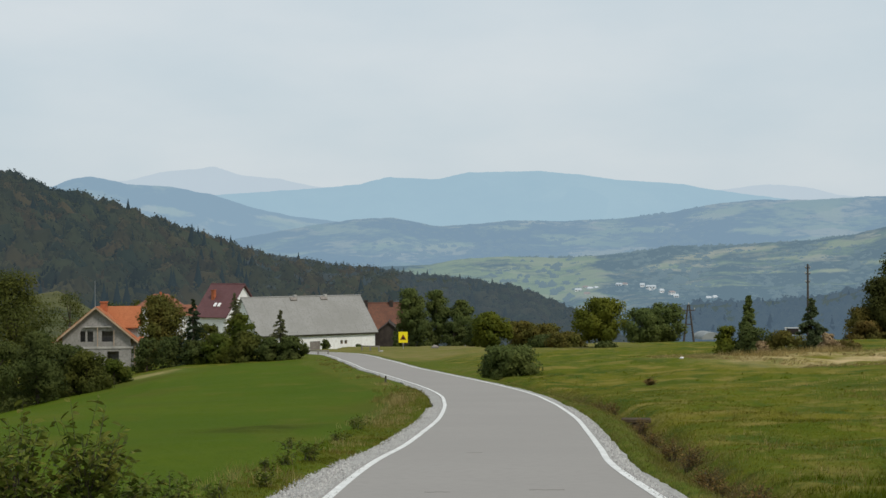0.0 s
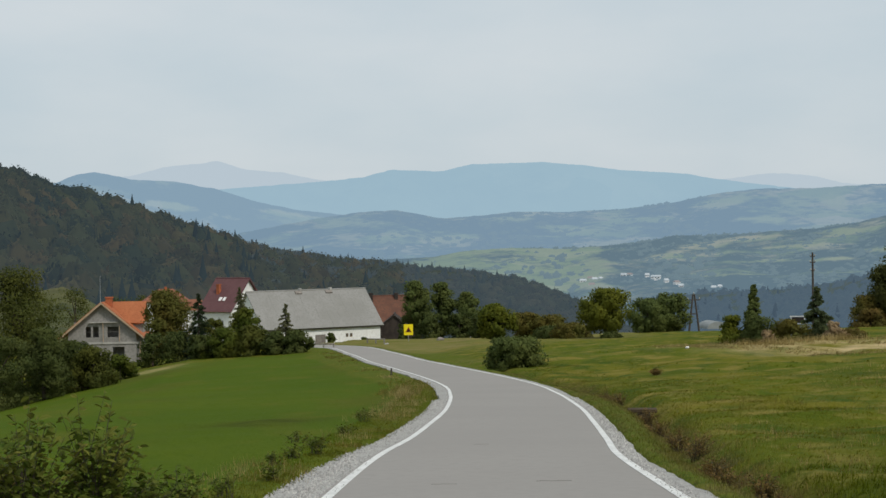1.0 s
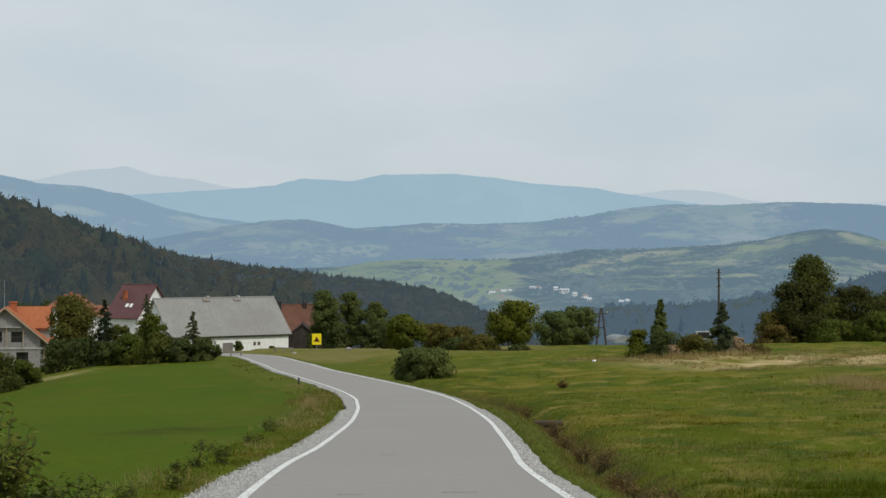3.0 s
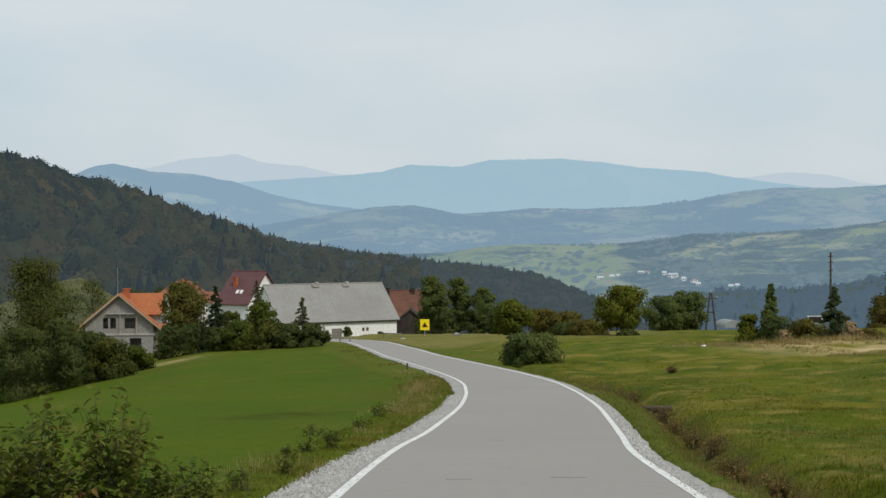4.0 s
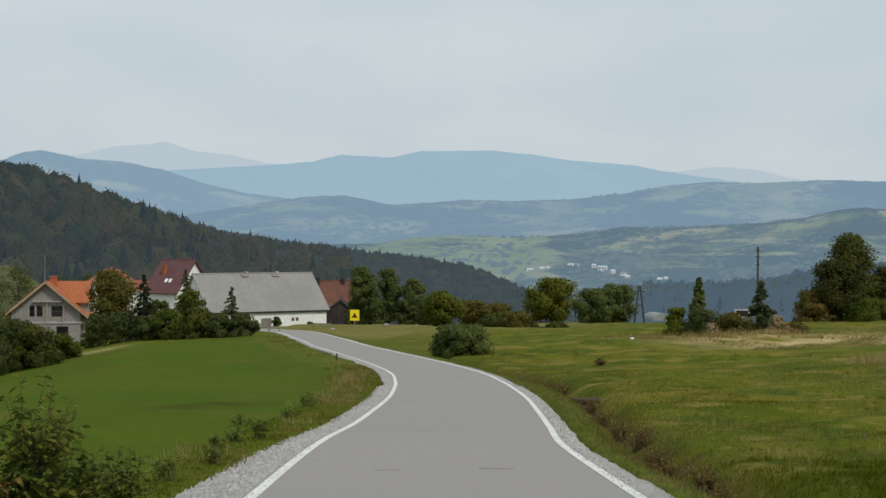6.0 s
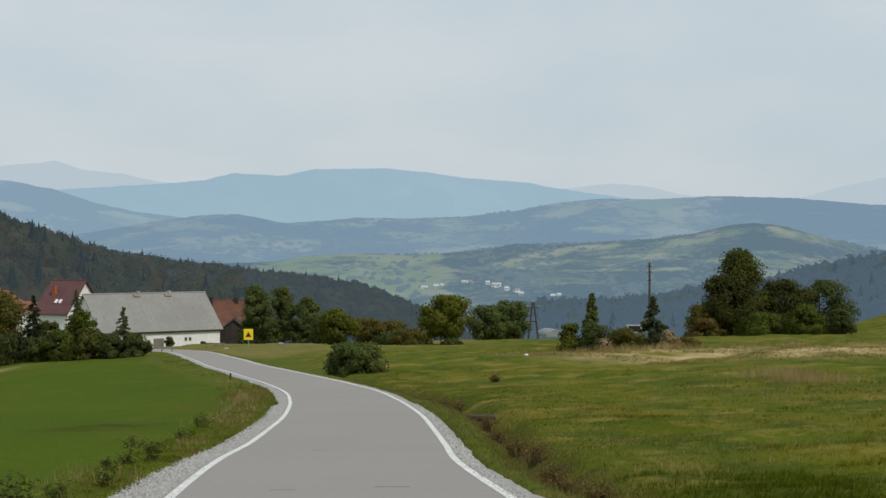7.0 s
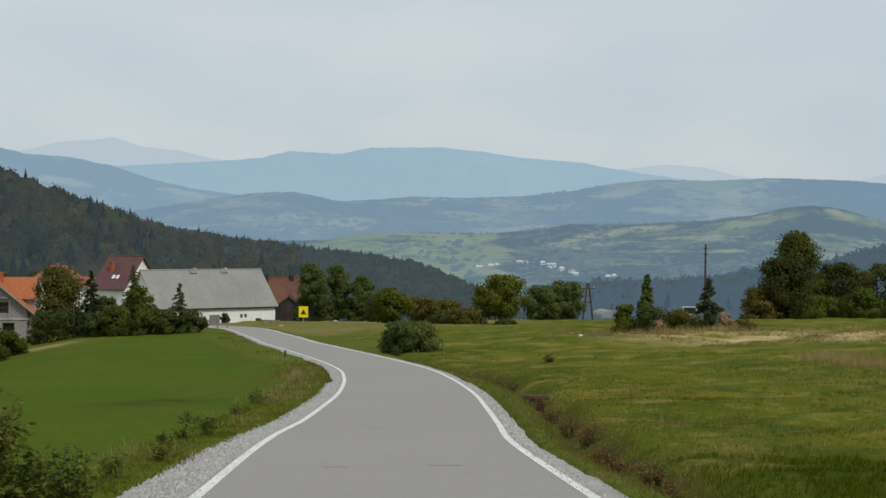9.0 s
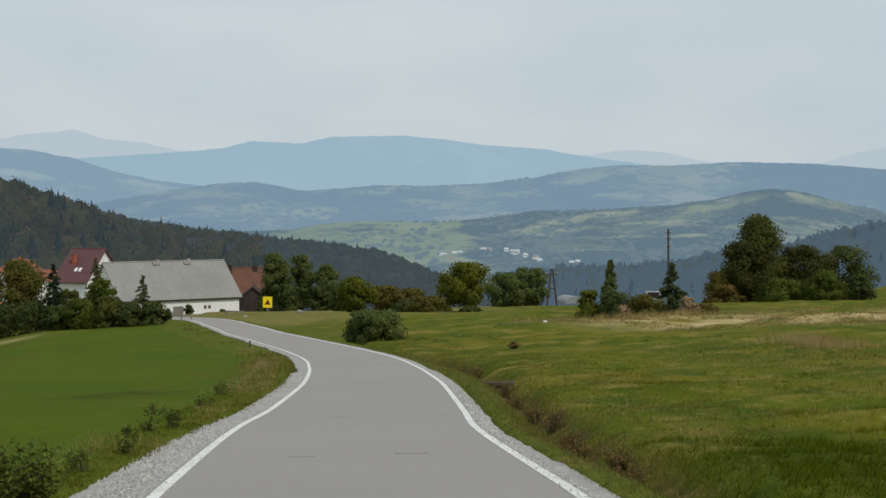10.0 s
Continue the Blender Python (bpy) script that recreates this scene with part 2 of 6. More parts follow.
def land(x, y, s=None, foot=None):
    x, y = np.asarray(x, float).ravel(), np.asarray(y, float).ravel()
    if s is None:
        s, foot = lateral(x, y)
    w = np.clip((y - 190) / 60, 0, 1)
    base = profile(np.where(np.abs(s) < 30, foot + (y - foot) * np.clip((np.abs(s) - 2.6) / 8, 0, 1), y))
    right = np.interp(s, [5, 17, 43, 62, 110, 200], [0, 0.9, 1.6, 1.9, 3, 5]) * np.clip(y / 130, 0.3, 1) * np.clip(1 - (y - 150) / 120, 0, 1)
    fall_at, fall = [4, 18, 24, 32, 45, 70, 120, 300], [0, -0.8, -2.0, -3.6, -5.5, -8, -10, -12]
    aside = np.where(y < 185, -s, np.where(y > 215, -x - 12, -s + (s - x - 12) * (y - 185) / 30))
    left = np.interp(aside, fall_at, fall) * np.interp(y, [0, 38, 110, 190, 260, 300, 360], [0.35, 0.35, 1, 1, 0.6, 0.2, 0])
    left = left * np.clip((np.abs(s) - 2.6) / 3, 0, 1)
    s = np.where((y > 185) & (x < -14), -np.abs(s), s)
    z = base + np.where((s > 0) & ((y < 185) | (x > -14)), right, left)
    z = z + 6.0 * np.exp(-((x - 103) / 17) ** 2 - ((y - 235) / 45) ** 2)
    ditch = np.exp(-((s - 3.95 - 0.25 * np.sin(y / 7)) / 0.55) ** 2) * np.clip((130 - y) / 30, 0, 1) * 0.48
    rough = np.clip((np.abs(s) - 3) / 4, 0, 1)
    z = z - ditch + rough * (0.15 * lumps(x, y, 2.3, 1) + 0.12 * lumps(x, y, 0.9, 2) + 0.3 * lumps(x, y, 9, 3)) * np.where(s > 0, 1, 0.35) * np.clip((260 - y) / 60, 0, 1)
    z = z - 0.16 * np.clip((2.78 + np.where(s < 0, 0.35, 0) * np.interp(y, [18, 36], [2.0, 0]) - np.abs(s)) / 0.25, 0, 1)
    return z


def ground_z(x, y):
    return float(land([x], [y])[0])


def grass_material():
    m = bpy.data.materials.new("meadow")
    m.use_nodes = True
    n, l = m.node_tree.nodes, m.node_tree.links
    p = n["Principled BSDF"]
    p.inputs["Roughness"].default_value = 1.0
    p.inputs["Specular IOR Level"].default_value = 0.05
    co = n.new("ShaderNodeTexCoord")

    def noise_of(scale, low, high, stretch=(1, 1, 1), detail=5.0):
        mp = n.new("ShaderNodeMapping")
        mp.inputs["Scale"].default_value = stretch
        l.new(co.outputs["Object"], mp.inputs[0])
        t = n.new("ShaderNodeTexNoise")
        t.inputs["Scale"].default_value, t.inputs["Detail"].default_value = scale, detail
        l.new(mp.outputs[0], t.inputs["Vector"])
        r = n.new("ShaderNodeMapRange")
        r.inputs[1].default_value, r.inputs[2].default_value = low, high
        l.new(t.outputs[0], r.inputs[0])
        return r.outputs[0]

    def mixed(a, b, f):
        x = n.new("ShaderNodeMix")
        x.data_type = "RGBA"
        l.new(f, x.inputs[0])
        for k, c in ((6, a), (7, b)):
            if isinstance(c, tuple):
                x.inputs[k].default_value = (*c, 1)
            else:
                l.new(c, x.inputs[k])
        return x.outputs[2]

    def attr(name):
        a = n.new("ShaderNodeAttribute")
        a.attribute_name = name
        return a.outputs["Fac"]

    def times(a, b):
        x = n.new("ShaderNodeMath")
        x.operation = "MULTIPLY"
        l.new(a, x.inputs[0])
        l.new(b, x.inputs[1])
        return x.outputs[0]

    # pasture: green, yellowish and dark tufts
    past = mixed((0.084, 0.108, 0.005), (0.138, 0.127, 0.011), noise_of(0.11, 0.42, 0.62))
    past = mixed(past, (0.062, 0.084, 0.005), noise_of(0.2, 0.50, 0.68, (1, 0.5, 1)))
    past = mixed(past, (0.048, 0.080, 0.007), noise_of(0.55, 0.50, 0.66, (1, 0.6, 1)))
    past = mixed(past, (0.20, 0.165, 0.035), noise_of(0.42, 0.53, 0.68))
    past = mixed(past, (0.19, 0.165, 0.04), noise_of(1.9, 0.56, 0.74))
    past = mixed(past, (0.055, 0.08, 0.006), noise_of(6.0, 0.55, 0.75))
    crop = mixed((0.060, 0.101, 0.005), (0.079, 0.113, 0.006), noise_of(0.06, 0.35, 0.65))
    crop = mixed(crop, (0.082, 0.090, 0.010), noise_of(0.10, 0.50, 0.66, (1, 0.3, 1)))
    crop = mixed(crop, (0.052, 0.088, 0.004), noise_of(3.0, 0.5, 0.75))
    crop = mixed(crop, (0.10, 0.108, 0.012), noise_of(0.35, 0.55, 0.75, (1, 0.4, 1)))
    verge = mixed((0.090, 0.115, 0.010), (0.15, 0.13, 0.03), noise_of(0.5, 0.5, 0.74))
    verge = mixed(verge, (0.048, 0.072, 0.009), noise_of(2.4, 0.5, 0.7))
    straw = mixed((0.50, 0.38, 0.20), (0.27, 0.23, 0.07), noise_of(0.8, 0.45, 0.65))
    soil = mixed((0.055, 0.038, 0.02), (0.14, 0.088, 0.038), noise_of(2.2, 0.4, 0.65))
    c = mixed(past, crop, attr("crop"))
    c = mixed(c, verge, attr("verge"))
    c = mixed(c, straw, times(attr("straw"), noise_of(0.22, 0.36, 0.52, (1, 0.6, 1))))
    rough_meadow = mixed((0.145, 0.145, 0.035), (0.20, 0.165, 0.06), noise_of(0.35, 0.42, 0.62))
    c = mixed(c, rough_meadow, times(attr("meadow"), noise_of(0.12, 0.25, 0.5)))
    c = mixed(c, soil, times(attr("ditch"), noise_of(0.9, 0.40, 0.56)))
    # darker green spots in crop and pasture, and a strip behind the ditch
    c = mixed(c, (0.046, 0.060, 0.005), times(attr("dark_patch"), noise_of(0.9, 0.2, 0.55)))
    l.new(c, p.inputs["Base Color"])
    b = n.new("ShaderNodeBump")
    b.inputs["Strength"].default_value, b.inputs["Distance"].default_value = 0.8, 0.06
    l.new(noise_of(9.0, 0.2, 0.8), b.inputs["Height"])
    l.new(b.outputs[0], p.inputs["Normal"])
    return m


M_GRASS = grass_material()


def build_ground():
    """One sheet round the camera out to the horizon, fine where it is looked at."""
    bear = np.concatenate([np.arange(-180, -24, 4.0), np.arange(-24, 30, 0.14), np.arange(30, 180, 4.0)])
    rings = [1.5]
    while rings[-1] < 4900:
        rings.append(rings[-1] * (1.014 if rings[-1] < 330 else 1.06))
    rings = np.array(rings)
    b, r = np.meshgrid(np.radians(bear), rings)
    x, y = (np.sin(b) * r).ravel(), (np.cos(b) * r).ravel()
    s, foot = lateral(x, y)
    z = land(x, y, s, foot)
    behind = np.clip(-y / 200, 0, 1)
    z = z * (1 - behind) + behind * 2.0
    nb = len(bear)
    verts = np.stack([x, y, z], 1)
    verts = np.vstack([verts, [[0, 0, ground_z(0.0, 0.0)]]])
    faces = []
    for i in range(len(rings) - 1):
        for k in range(nb):
            j = (k + 1) % nb
            faces.append((i * nb + k, i * nb + j, (i + 1) * nb + j, (i + 1) * nb + k)[::-1])
    faces += [(k, (k + 1) % nb, len(verts) - 1) for k in range(nb)]
    me = mesh_of("ground", verts.tolist(), faces, M_GRASS, True)
    zero = np.zeros(1)
    edge = 3.2 + 0.4 * lumps(x, y, 3, 3) + np.interp(y, [30, 60, 80, 100, 150], [0.0, 0.3, 1.0, 1.8, 2.6])
    values = {
        "crop": np.clip((-s - edge) / 0.5, 0, 1) * np.clip((172 - y + 4 * lumps(x, y, 9, 1)) / 3, 0, 1) * (x > -60),
        "verge": np.clip((edge + 0.6 - np.abs(s)) / 0.8, 0, 1) * np.clip((240 - y) / 30, 0, 1),
        "straw": np.clip((s - 15) / 10, 0, 1) * np.exp(-((y - 112 + 0.1 * s + 3 * lumps(x, y, 6, 4)) / 8) ** 2)
        + 0.5 * np.exp(-((y - 162) / 8) ** 2) * np.clip((-s - 16) / 3, 0, 1) * np.clip((32 + s) / 3, 0, 1),
        "meadow": np.clip((y - 150) / 25, 0, 1) * np.clip((270 - y) / 30, 0, 1) * np.clip((s - 2.5) / 1.0, 0, 1) * np.clip((26 - x) / 6, 0, 1),
        "dark_patch": 1.3 * np.exp(-(((x + 4.9 - 0.25 * (y - 44.5)) / 1.5) ** 2 + ((y - 44.5) / 2.2) ** 2)) + np.exp(-(((x + 2.3) / 0.35) ** 2 + ((y - 55.6) / 0.5) ** 2))
        + 0.8 * np.exp(-(((x - 24 - 0.35 * (y - 62)) / 9) ** 2 + ((y - 62) / 1.1) ** 2)) + 0.7 * np.exp(-(((x - 19) / 5) ** 2 + ((y - 72) / 1.5) ** 2))
        + 0.9 * np.exp(-((s - 6.2) / 1.5) ** 2) * np.clip((30 - y) / 10, 0, 1) * (y > 0),
        "ditch": 0.85 * np.exp(-((s - 3.95) / 0.38) ** 2) * np.clip((90 - y) / 20, 0, 1),
    }
    for name, v in values.items():
        a = me.attributes.new(name, "FLOAT", "POINT")
        a.data.foreach_set("value", np.concatenate([v, zero]).astype(np.float32))
    tagged(new("ground", me), "rolling green pasture and mown field beside the road", "ground", kind="structure")


build_ground()


def ribbon(s0, s1, lift, edge0=0.0, edge1=0.0, seed=0.0, y_from=-55, y_to=999, step=1, flare=0.0, fine=0.0):
    """A strip along the road between two offsets; the edges may wander."""
    pts = ROAD[::step]
    if fine:
        along = np.r_[0, np.cumsum(np.hypot(*np.diff(ROAD, axis=0).T))]
        at = np.arange(0, along[-1], fine)
        pts = np.c_[np.interp(at, along, ROAD[:, 0]), np.interp(at, along, ROAD[:, 1])]
    d = np.gradient(pts, axis=0)
    d /= np.hypot(d[:, 0], d[:, 1])[:, None]
    nrm = np.stack([d[:, 1], -d[:, 0]], 1)
    verts, faces = [], []
    keep = [i for i in range(len(pts)) if y_from <= pts[i][1] <= y_to]
    cols = max(2, int(abs(s1 - s0) / 0.6) + 2)
    for i in keep:
        t = i * (fine or step)
        wander = float(0.6 * lumps(t, 0, 1.9, seed) + 0.6 * lumps(t, 0, 0.28, seed + 1))
        w0, w1 = s0 + edge0 * wander, s1 + edge1 * wander
        w0 -= flare * float(np.interp(pts[i][1], [18, 24, 36], [1, 0.5, 0]))
        for k in range(cols):
            s = w0 + (w1 - w0) * k / (cols - 1)
            crown = -0.012 * (s / 2.1) ** 2 if abs(s) < 2.6 else -0.02 - 0.08 * (abs(s) - 2.6)
            q = pts[i] + nrm[i] * s * float(np.interp(pts[i][1], [0, 19, 30, 36], [1.15, 1.11, 1.03, 1.0]))
            verts.append((q[0], q[1], float(profile(pts[i][1])) + crown + lift))
    for a in range(len(keep) - 1):
        for k in range(cols - 1):
            faces.append((a * cols + k, a * cols + k + 1, (a + 1) * cols + k + 1, (a + 1) * cols + k))
    return verts, faces


def slab(data, down=0.1):
    """Gives a strip a thickness."""
    bm = bmesh.new()
    vs = [bm.verts.new(v) for v in data[0]]
    for f in data[1]:
        bm.faces.new([vs[i] for i in f])
    out = bmesh.ops.extrude_face_region(bm, geom=bm.faces[:])
    bmesh.ops.translate(bm, vec=(0, 0, -down), verts=[e for e in out["geom"] if isinstance(e, bmesh.types.BMVert)])
    bmesh.ops.recalc_face_normals(bm, faces=bm.faces[:])
    return bm


road = empty("road", Matrix(), "narrow grey asphalt road with white edge lines", "road", kind="structure")
part("carriageway", slab(ribbon(-2.2, 2.2, 0.0, 0.02, 0.02)), M_ASPHALT, road)
part("edge_line", slab(ribbon(-2.16, -2.03, 0.006), 0.004), M_LINE, road, "worn white painted edge line")
part("edge_line", slab(ribbon(2.03, 2.16, 0.006), 0.004), M_LINE, road, "worn white painted edge line")
part("shoulder", slab(ribbon(-2.62, -2.17, -0.006, 0.16, 0.0, 1.0, y_to=230, flare=0.46, fine=0.25)), M_GRAVEL, road, "pale crushed stone shoulder")
part("shoulder", slab(ribbon(2.17, 2.48, -0.006, 0.0, 0.11, 4.0, y_to=230, fine=0.25)), M_GRAVEL, road, "pale crushed stone shoulder")


M_CRACK = mat("road_crack", (0.235, 0.223, 0.208), (0.25, 0.238, 0.222), 6, 0.95)
for x, y, w, seed in ((-0.25, 23.4, 0.36, 1), (1.25, 23.7, 0.5, 2), (0.5, 33.0, 0.3, 3)):
    rng = np.random.default_rng(seed)
    bm = bmesh.new()
    for k in range(8):
        x0 = x + w * k / 8
        y0 = y + rng.uniform(-0.04, 0.04)
        z0 = float(profile(y0)) - 0.012 * ((x0 - 0.7) / 2.1) ** 2
        box(bm, x0, x0 + w / 8 + 0.01, y0, y0 + 0.01 + rng.uniform(0, 0.015), z0 - 0.006, z0 + 0.006)
    part("crack", bm, M_CRACK, road, "thin dark crack in the asphalt")


# ======== distant hills ========
def hill(name, crest, dist, foot_slope, material, label, depth=0.35, rough=0.6, cols=420, rows=36, wrinkle=1.0, meadow=None, fields=()):
    """A hill whose crest runs along the given bearings and heights (degrees), at the given distances, falling to both sides."""
    xs = np.linspace(crest[0][0], crest[-1][0], cols)
    px, py = np.array([c[0] for c in crest]), np.array([c[1] for c in crest])
    ys = np.interp(xs, px, py)
    ker = np.ones(5) / 5
    ys = np.convolve(np.pad(ys, 2, mode="edge"), ker, "valid")
    ys = ys + rough * 0.022 * (lumps(xs * 9, xs * 3, 1.0, 1.0) + 0.6 * lumps(xs * 31, xs * 17, 1.0, 2.0))
    ds = np.interp(xs, [crest[0][0], crest[-1][0]], dist)
    verts, faces = [], []
    for i in range(cols):
        b, top = radians(xs[i]), math.tan(radians(ys[i]))
        for k in range(rows + 6):
            t = k / rows
            if t <= 1:
                r = ds[i] * (1 - depth * (1 - t))
                sl = foot_slope + (top - foot_slope) * (t ** 0.9)
                z = EYE + sl * r + wrinkle * r * 0.004 * math.sin(math.pi * t) * float(lumps(xs[i] / 0.59, t * 7 + xs[i] / 1.77, 1.0, 2.0))
            else:
                r = ds[i] * (1 + (t - 1) * 1.2)
                z = EYE + top * ds[i] - (t - 1) * ds[i] * 0.22
            verts.append((math.sin(b) * r, math.cos(b) * r, z))
    m = rows + 6
    for i in range(cols - 1):
        for k in range(m - 1):
            faces.append((i * m + k, (i + 1) * m + k, (i + 1) * m + k + 1, i * m + k + 1))
    me = mesh_of(name, verts, faces, material, True)
    v = np.array(verts)
    col, row = np.repeat(xs, m), np.tile(np.arange(m) / rows, cols)
    up = np.degrees(np.arctan2(v[:, 2] - EYE, np.hypot(v[:, 0], v[:, 1])))
    cleared, dry = np.zeros(len(v)), np.zeros(len(v))
    if meadow:
        edge = col + 0.5 * lumps(col * 2.0, row * 6, 1.0, 1.0)
        cleared = np.clip((edge - meadow[0]) / 0.5, 0, 1) * np.clip((meadow[1] - edge) / 0.4, 0, 1) * np.clip((row - 0.45) / 0.1, 0, 1)
    for k, (bear, el, half_w, half_h, tilt, straw) in enumerate(fields):
        dx, dy = (col - bear) / half_w, (up - el - tilt * (col - bear)) / half_h
        inside = np.clip((1.1 - np.hypot(dx, dy) + 0.45 * lumps(col * 3.1, up * 9, 1.0, k + 2.0)) / 0.55, 0, 1)
        cleared, dry = np.maximum(cleared, inside), np.maximum(dry, inside * straw)
    for key, value in (("open", cleared), ("dry", dry)):
        me.attributes.new(key, "FLOAT", "POINT").data.foreach_set("value", value.astype(np.float32))
    return tagged(new(name, me), label, "hill", kind="structure")


def patchwork(name, scale, fields, woods, share, haze, haze_colour, soft=0.03):
    """Hillside of fields (each of its own colour) between woods, with haze mixed in as an even emission."""
    m = bpy.data.materials.new(name)
    m.use_nodes = True
    n, l = m.node_tree.nodes, m.node_tree.links
    p = n["Principled BSDF"]
    p.inputs["Roughness"].default_value = 1.0
    p.inputs["Specular IOR Level"].default_value = 0.0
    co = n.new("ShaderNodeTexCoord")
    warp = n.new("ShaderNodeTexNoise")
    warp.inputs["Scale"].default_value = scale * 2.5
    l.new(co.outputs["Object"], warp.inputs["Vector"])
    add = n.new("ShaderNodeVectorMath")
    add.operation = "MULTIPLY_ADD"
    l.new(warp.outputs["Color"], add.inputs[0])
    add.inputs[1].default_value = (0.35 / scale,) * 3
    l.new(co.outputs["Object"], add.inputs[2])
    cells = n.new("ShaderNodeTexVoronoi")
    cells.inputs["Scale"].default_value = scale * 2.2
    l.new(add.outputs[0], cells.inputs["Vector"])
    sep = n.new("ShaderNodeSeparateColor")
    l.new(cells.outputs["Color"], sep.inputs[0])
    ramp = n.new("ShaderNodeValToRGB")
    ramp.color_ramp.interpolation = "CONSTANT"
    while len(ramp.color_ramp.elements) < len(fields):
        ramp.color_ramp.elements.new(0.5)
    for k, c in enumerate(fields):
        ramp.color_ramp.elements[k].position = k / len(fields)
        ramp.color_ramp.elements[k].color = (*c, 1)
    l.new(sep.outputs[0], ramp.inputs[0])
    wood_n = n.new("ShaderNodeTexNoise")
    wood_n.inputs["Scale"].default_value, wood_n.inputs["Detail"].default_value, wood_n.inputs["Roughness"].default_value = scale, 8.0, 0.62
    l.new(co.outputs["Object"], wood_n.inputs["Vector"])
    r = n.new("ShaderNodeMapRange")
    r.inputs[1].default_value, r.inputs[2].default_value = share - soft, share + soft
    open_land = n.new("ShaderNodeAttribute")
    open_land.attribute_name = "open"
    less = n.new("ShaderNodeMath")
    less.operation = "MULTIPLY_ADD"
    less.inputs[1].default_value = -0.15
    l.new(open_land.outputs["Fac"], less.inputs[0])
    speck = n.new("ShaderNodeTexNoise")
    speck.inputs["Scale"].default_value, speck.inputs["Detail"].default_value, speck.inputs["Roughness"].default_value = scale * 9, 5.0, 0.7
    l.new(co.outputs["Object"], speck.inputs["Vector"])
    finer = n.new("ShaderNodeMath")
    finer.operation = "MULTIPLY_ADD"
    finer.inputs[1].default_value = 0.42
    l.new(speck.outputs[0], finer.inputs[0])
    l.new(wood_n.outputs[0], finer.inputs[2])
    shift = n.new("ShaderNodeMath")
    shift.operation = "SUBTRACT"
    shift.inputs[1].default_value = 0.21
    l.new(finer.outputs[0], shift.inputs[0])
    l.new(shift.outputs[0], less.inputs[2])
    l.new(less.outputs[0], r.inputs[0])
    tint = n.new("ShaderNodeMix")
    tint.data_type = "RGBA"
    half = n.new("ShaderNodeMath")
    half.operation = "MULTIPLY"
    half.inputs[1].default_value = 0.6
    l.new(open_land.outputs["Fac"], half.inputs[0])
    l.new(half.outputs[0], tint.inputs[0])
    l.new(ramp.outputs[0], tint.inputs[6])
    grass = n.new("ShaderNodeMix")
    grass.data_type = "RGBA"
    dry = n.new("ShaderNodeAttribute")
    dry.attribute_name = "dry"
    l.new(dry.outputs["Fac"], grass.inputs[0])
    grass.inputs[6].default_value, grass.inputs[7].default_value = (0.25, 0.29, 0.10, 1), (0.42, 0.34, 0.21, 1)
    l.new(grass.outputs[2], tint.inputs[7])
    mix = n.new("ShaderNodeMix")
    mix.data_type = "RGBA"
    l.new(r.outputs[0], mix.inputs[0])
    l.new(tint.outputs[2], mix.inputs[6])
    mix.inputs[7].default_value = (*woods, 1)
    l.new(mix.outputs[2], p.inputs["Base Color"])
    # haze is put into the surface itself: haze_colour glows through by its share
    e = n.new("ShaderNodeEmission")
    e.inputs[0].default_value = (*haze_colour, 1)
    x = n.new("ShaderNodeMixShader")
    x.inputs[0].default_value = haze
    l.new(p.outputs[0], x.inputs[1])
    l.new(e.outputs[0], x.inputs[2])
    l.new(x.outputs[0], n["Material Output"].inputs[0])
    return m


# pale blues here are painted haze, a larger glowing share the farther off
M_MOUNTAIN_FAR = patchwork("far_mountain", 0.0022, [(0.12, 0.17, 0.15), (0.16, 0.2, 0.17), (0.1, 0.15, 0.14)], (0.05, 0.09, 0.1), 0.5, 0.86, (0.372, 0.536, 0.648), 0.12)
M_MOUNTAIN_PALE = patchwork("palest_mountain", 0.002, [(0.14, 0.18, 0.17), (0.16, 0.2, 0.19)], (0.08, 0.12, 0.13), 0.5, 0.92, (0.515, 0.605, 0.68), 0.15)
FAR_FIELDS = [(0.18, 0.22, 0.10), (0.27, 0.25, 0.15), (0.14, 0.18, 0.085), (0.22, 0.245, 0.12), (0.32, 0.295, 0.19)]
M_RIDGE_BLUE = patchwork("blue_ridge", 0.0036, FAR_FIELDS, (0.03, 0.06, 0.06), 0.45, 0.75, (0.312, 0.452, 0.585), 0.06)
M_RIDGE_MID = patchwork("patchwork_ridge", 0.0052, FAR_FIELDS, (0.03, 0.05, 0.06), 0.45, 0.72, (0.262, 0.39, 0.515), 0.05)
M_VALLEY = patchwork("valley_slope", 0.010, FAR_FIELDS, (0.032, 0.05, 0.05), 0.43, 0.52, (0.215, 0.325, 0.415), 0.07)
# woodland floors carry a bluish haze as emission in the material
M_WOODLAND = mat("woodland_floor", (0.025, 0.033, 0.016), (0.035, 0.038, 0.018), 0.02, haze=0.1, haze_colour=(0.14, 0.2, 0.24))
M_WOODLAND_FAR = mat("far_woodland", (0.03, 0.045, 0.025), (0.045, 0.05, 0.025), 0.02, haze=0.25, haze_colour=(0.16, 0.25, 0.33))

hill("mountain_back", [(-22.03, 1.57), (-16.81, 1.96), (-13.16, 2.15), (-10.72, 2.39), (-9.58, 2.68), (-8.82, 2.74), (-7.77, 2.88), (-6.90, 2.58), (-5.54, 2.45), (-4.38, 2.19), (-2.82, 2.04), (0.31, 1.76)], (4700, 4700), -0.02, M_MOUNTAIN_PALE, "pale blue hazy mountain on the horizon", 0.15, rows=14)
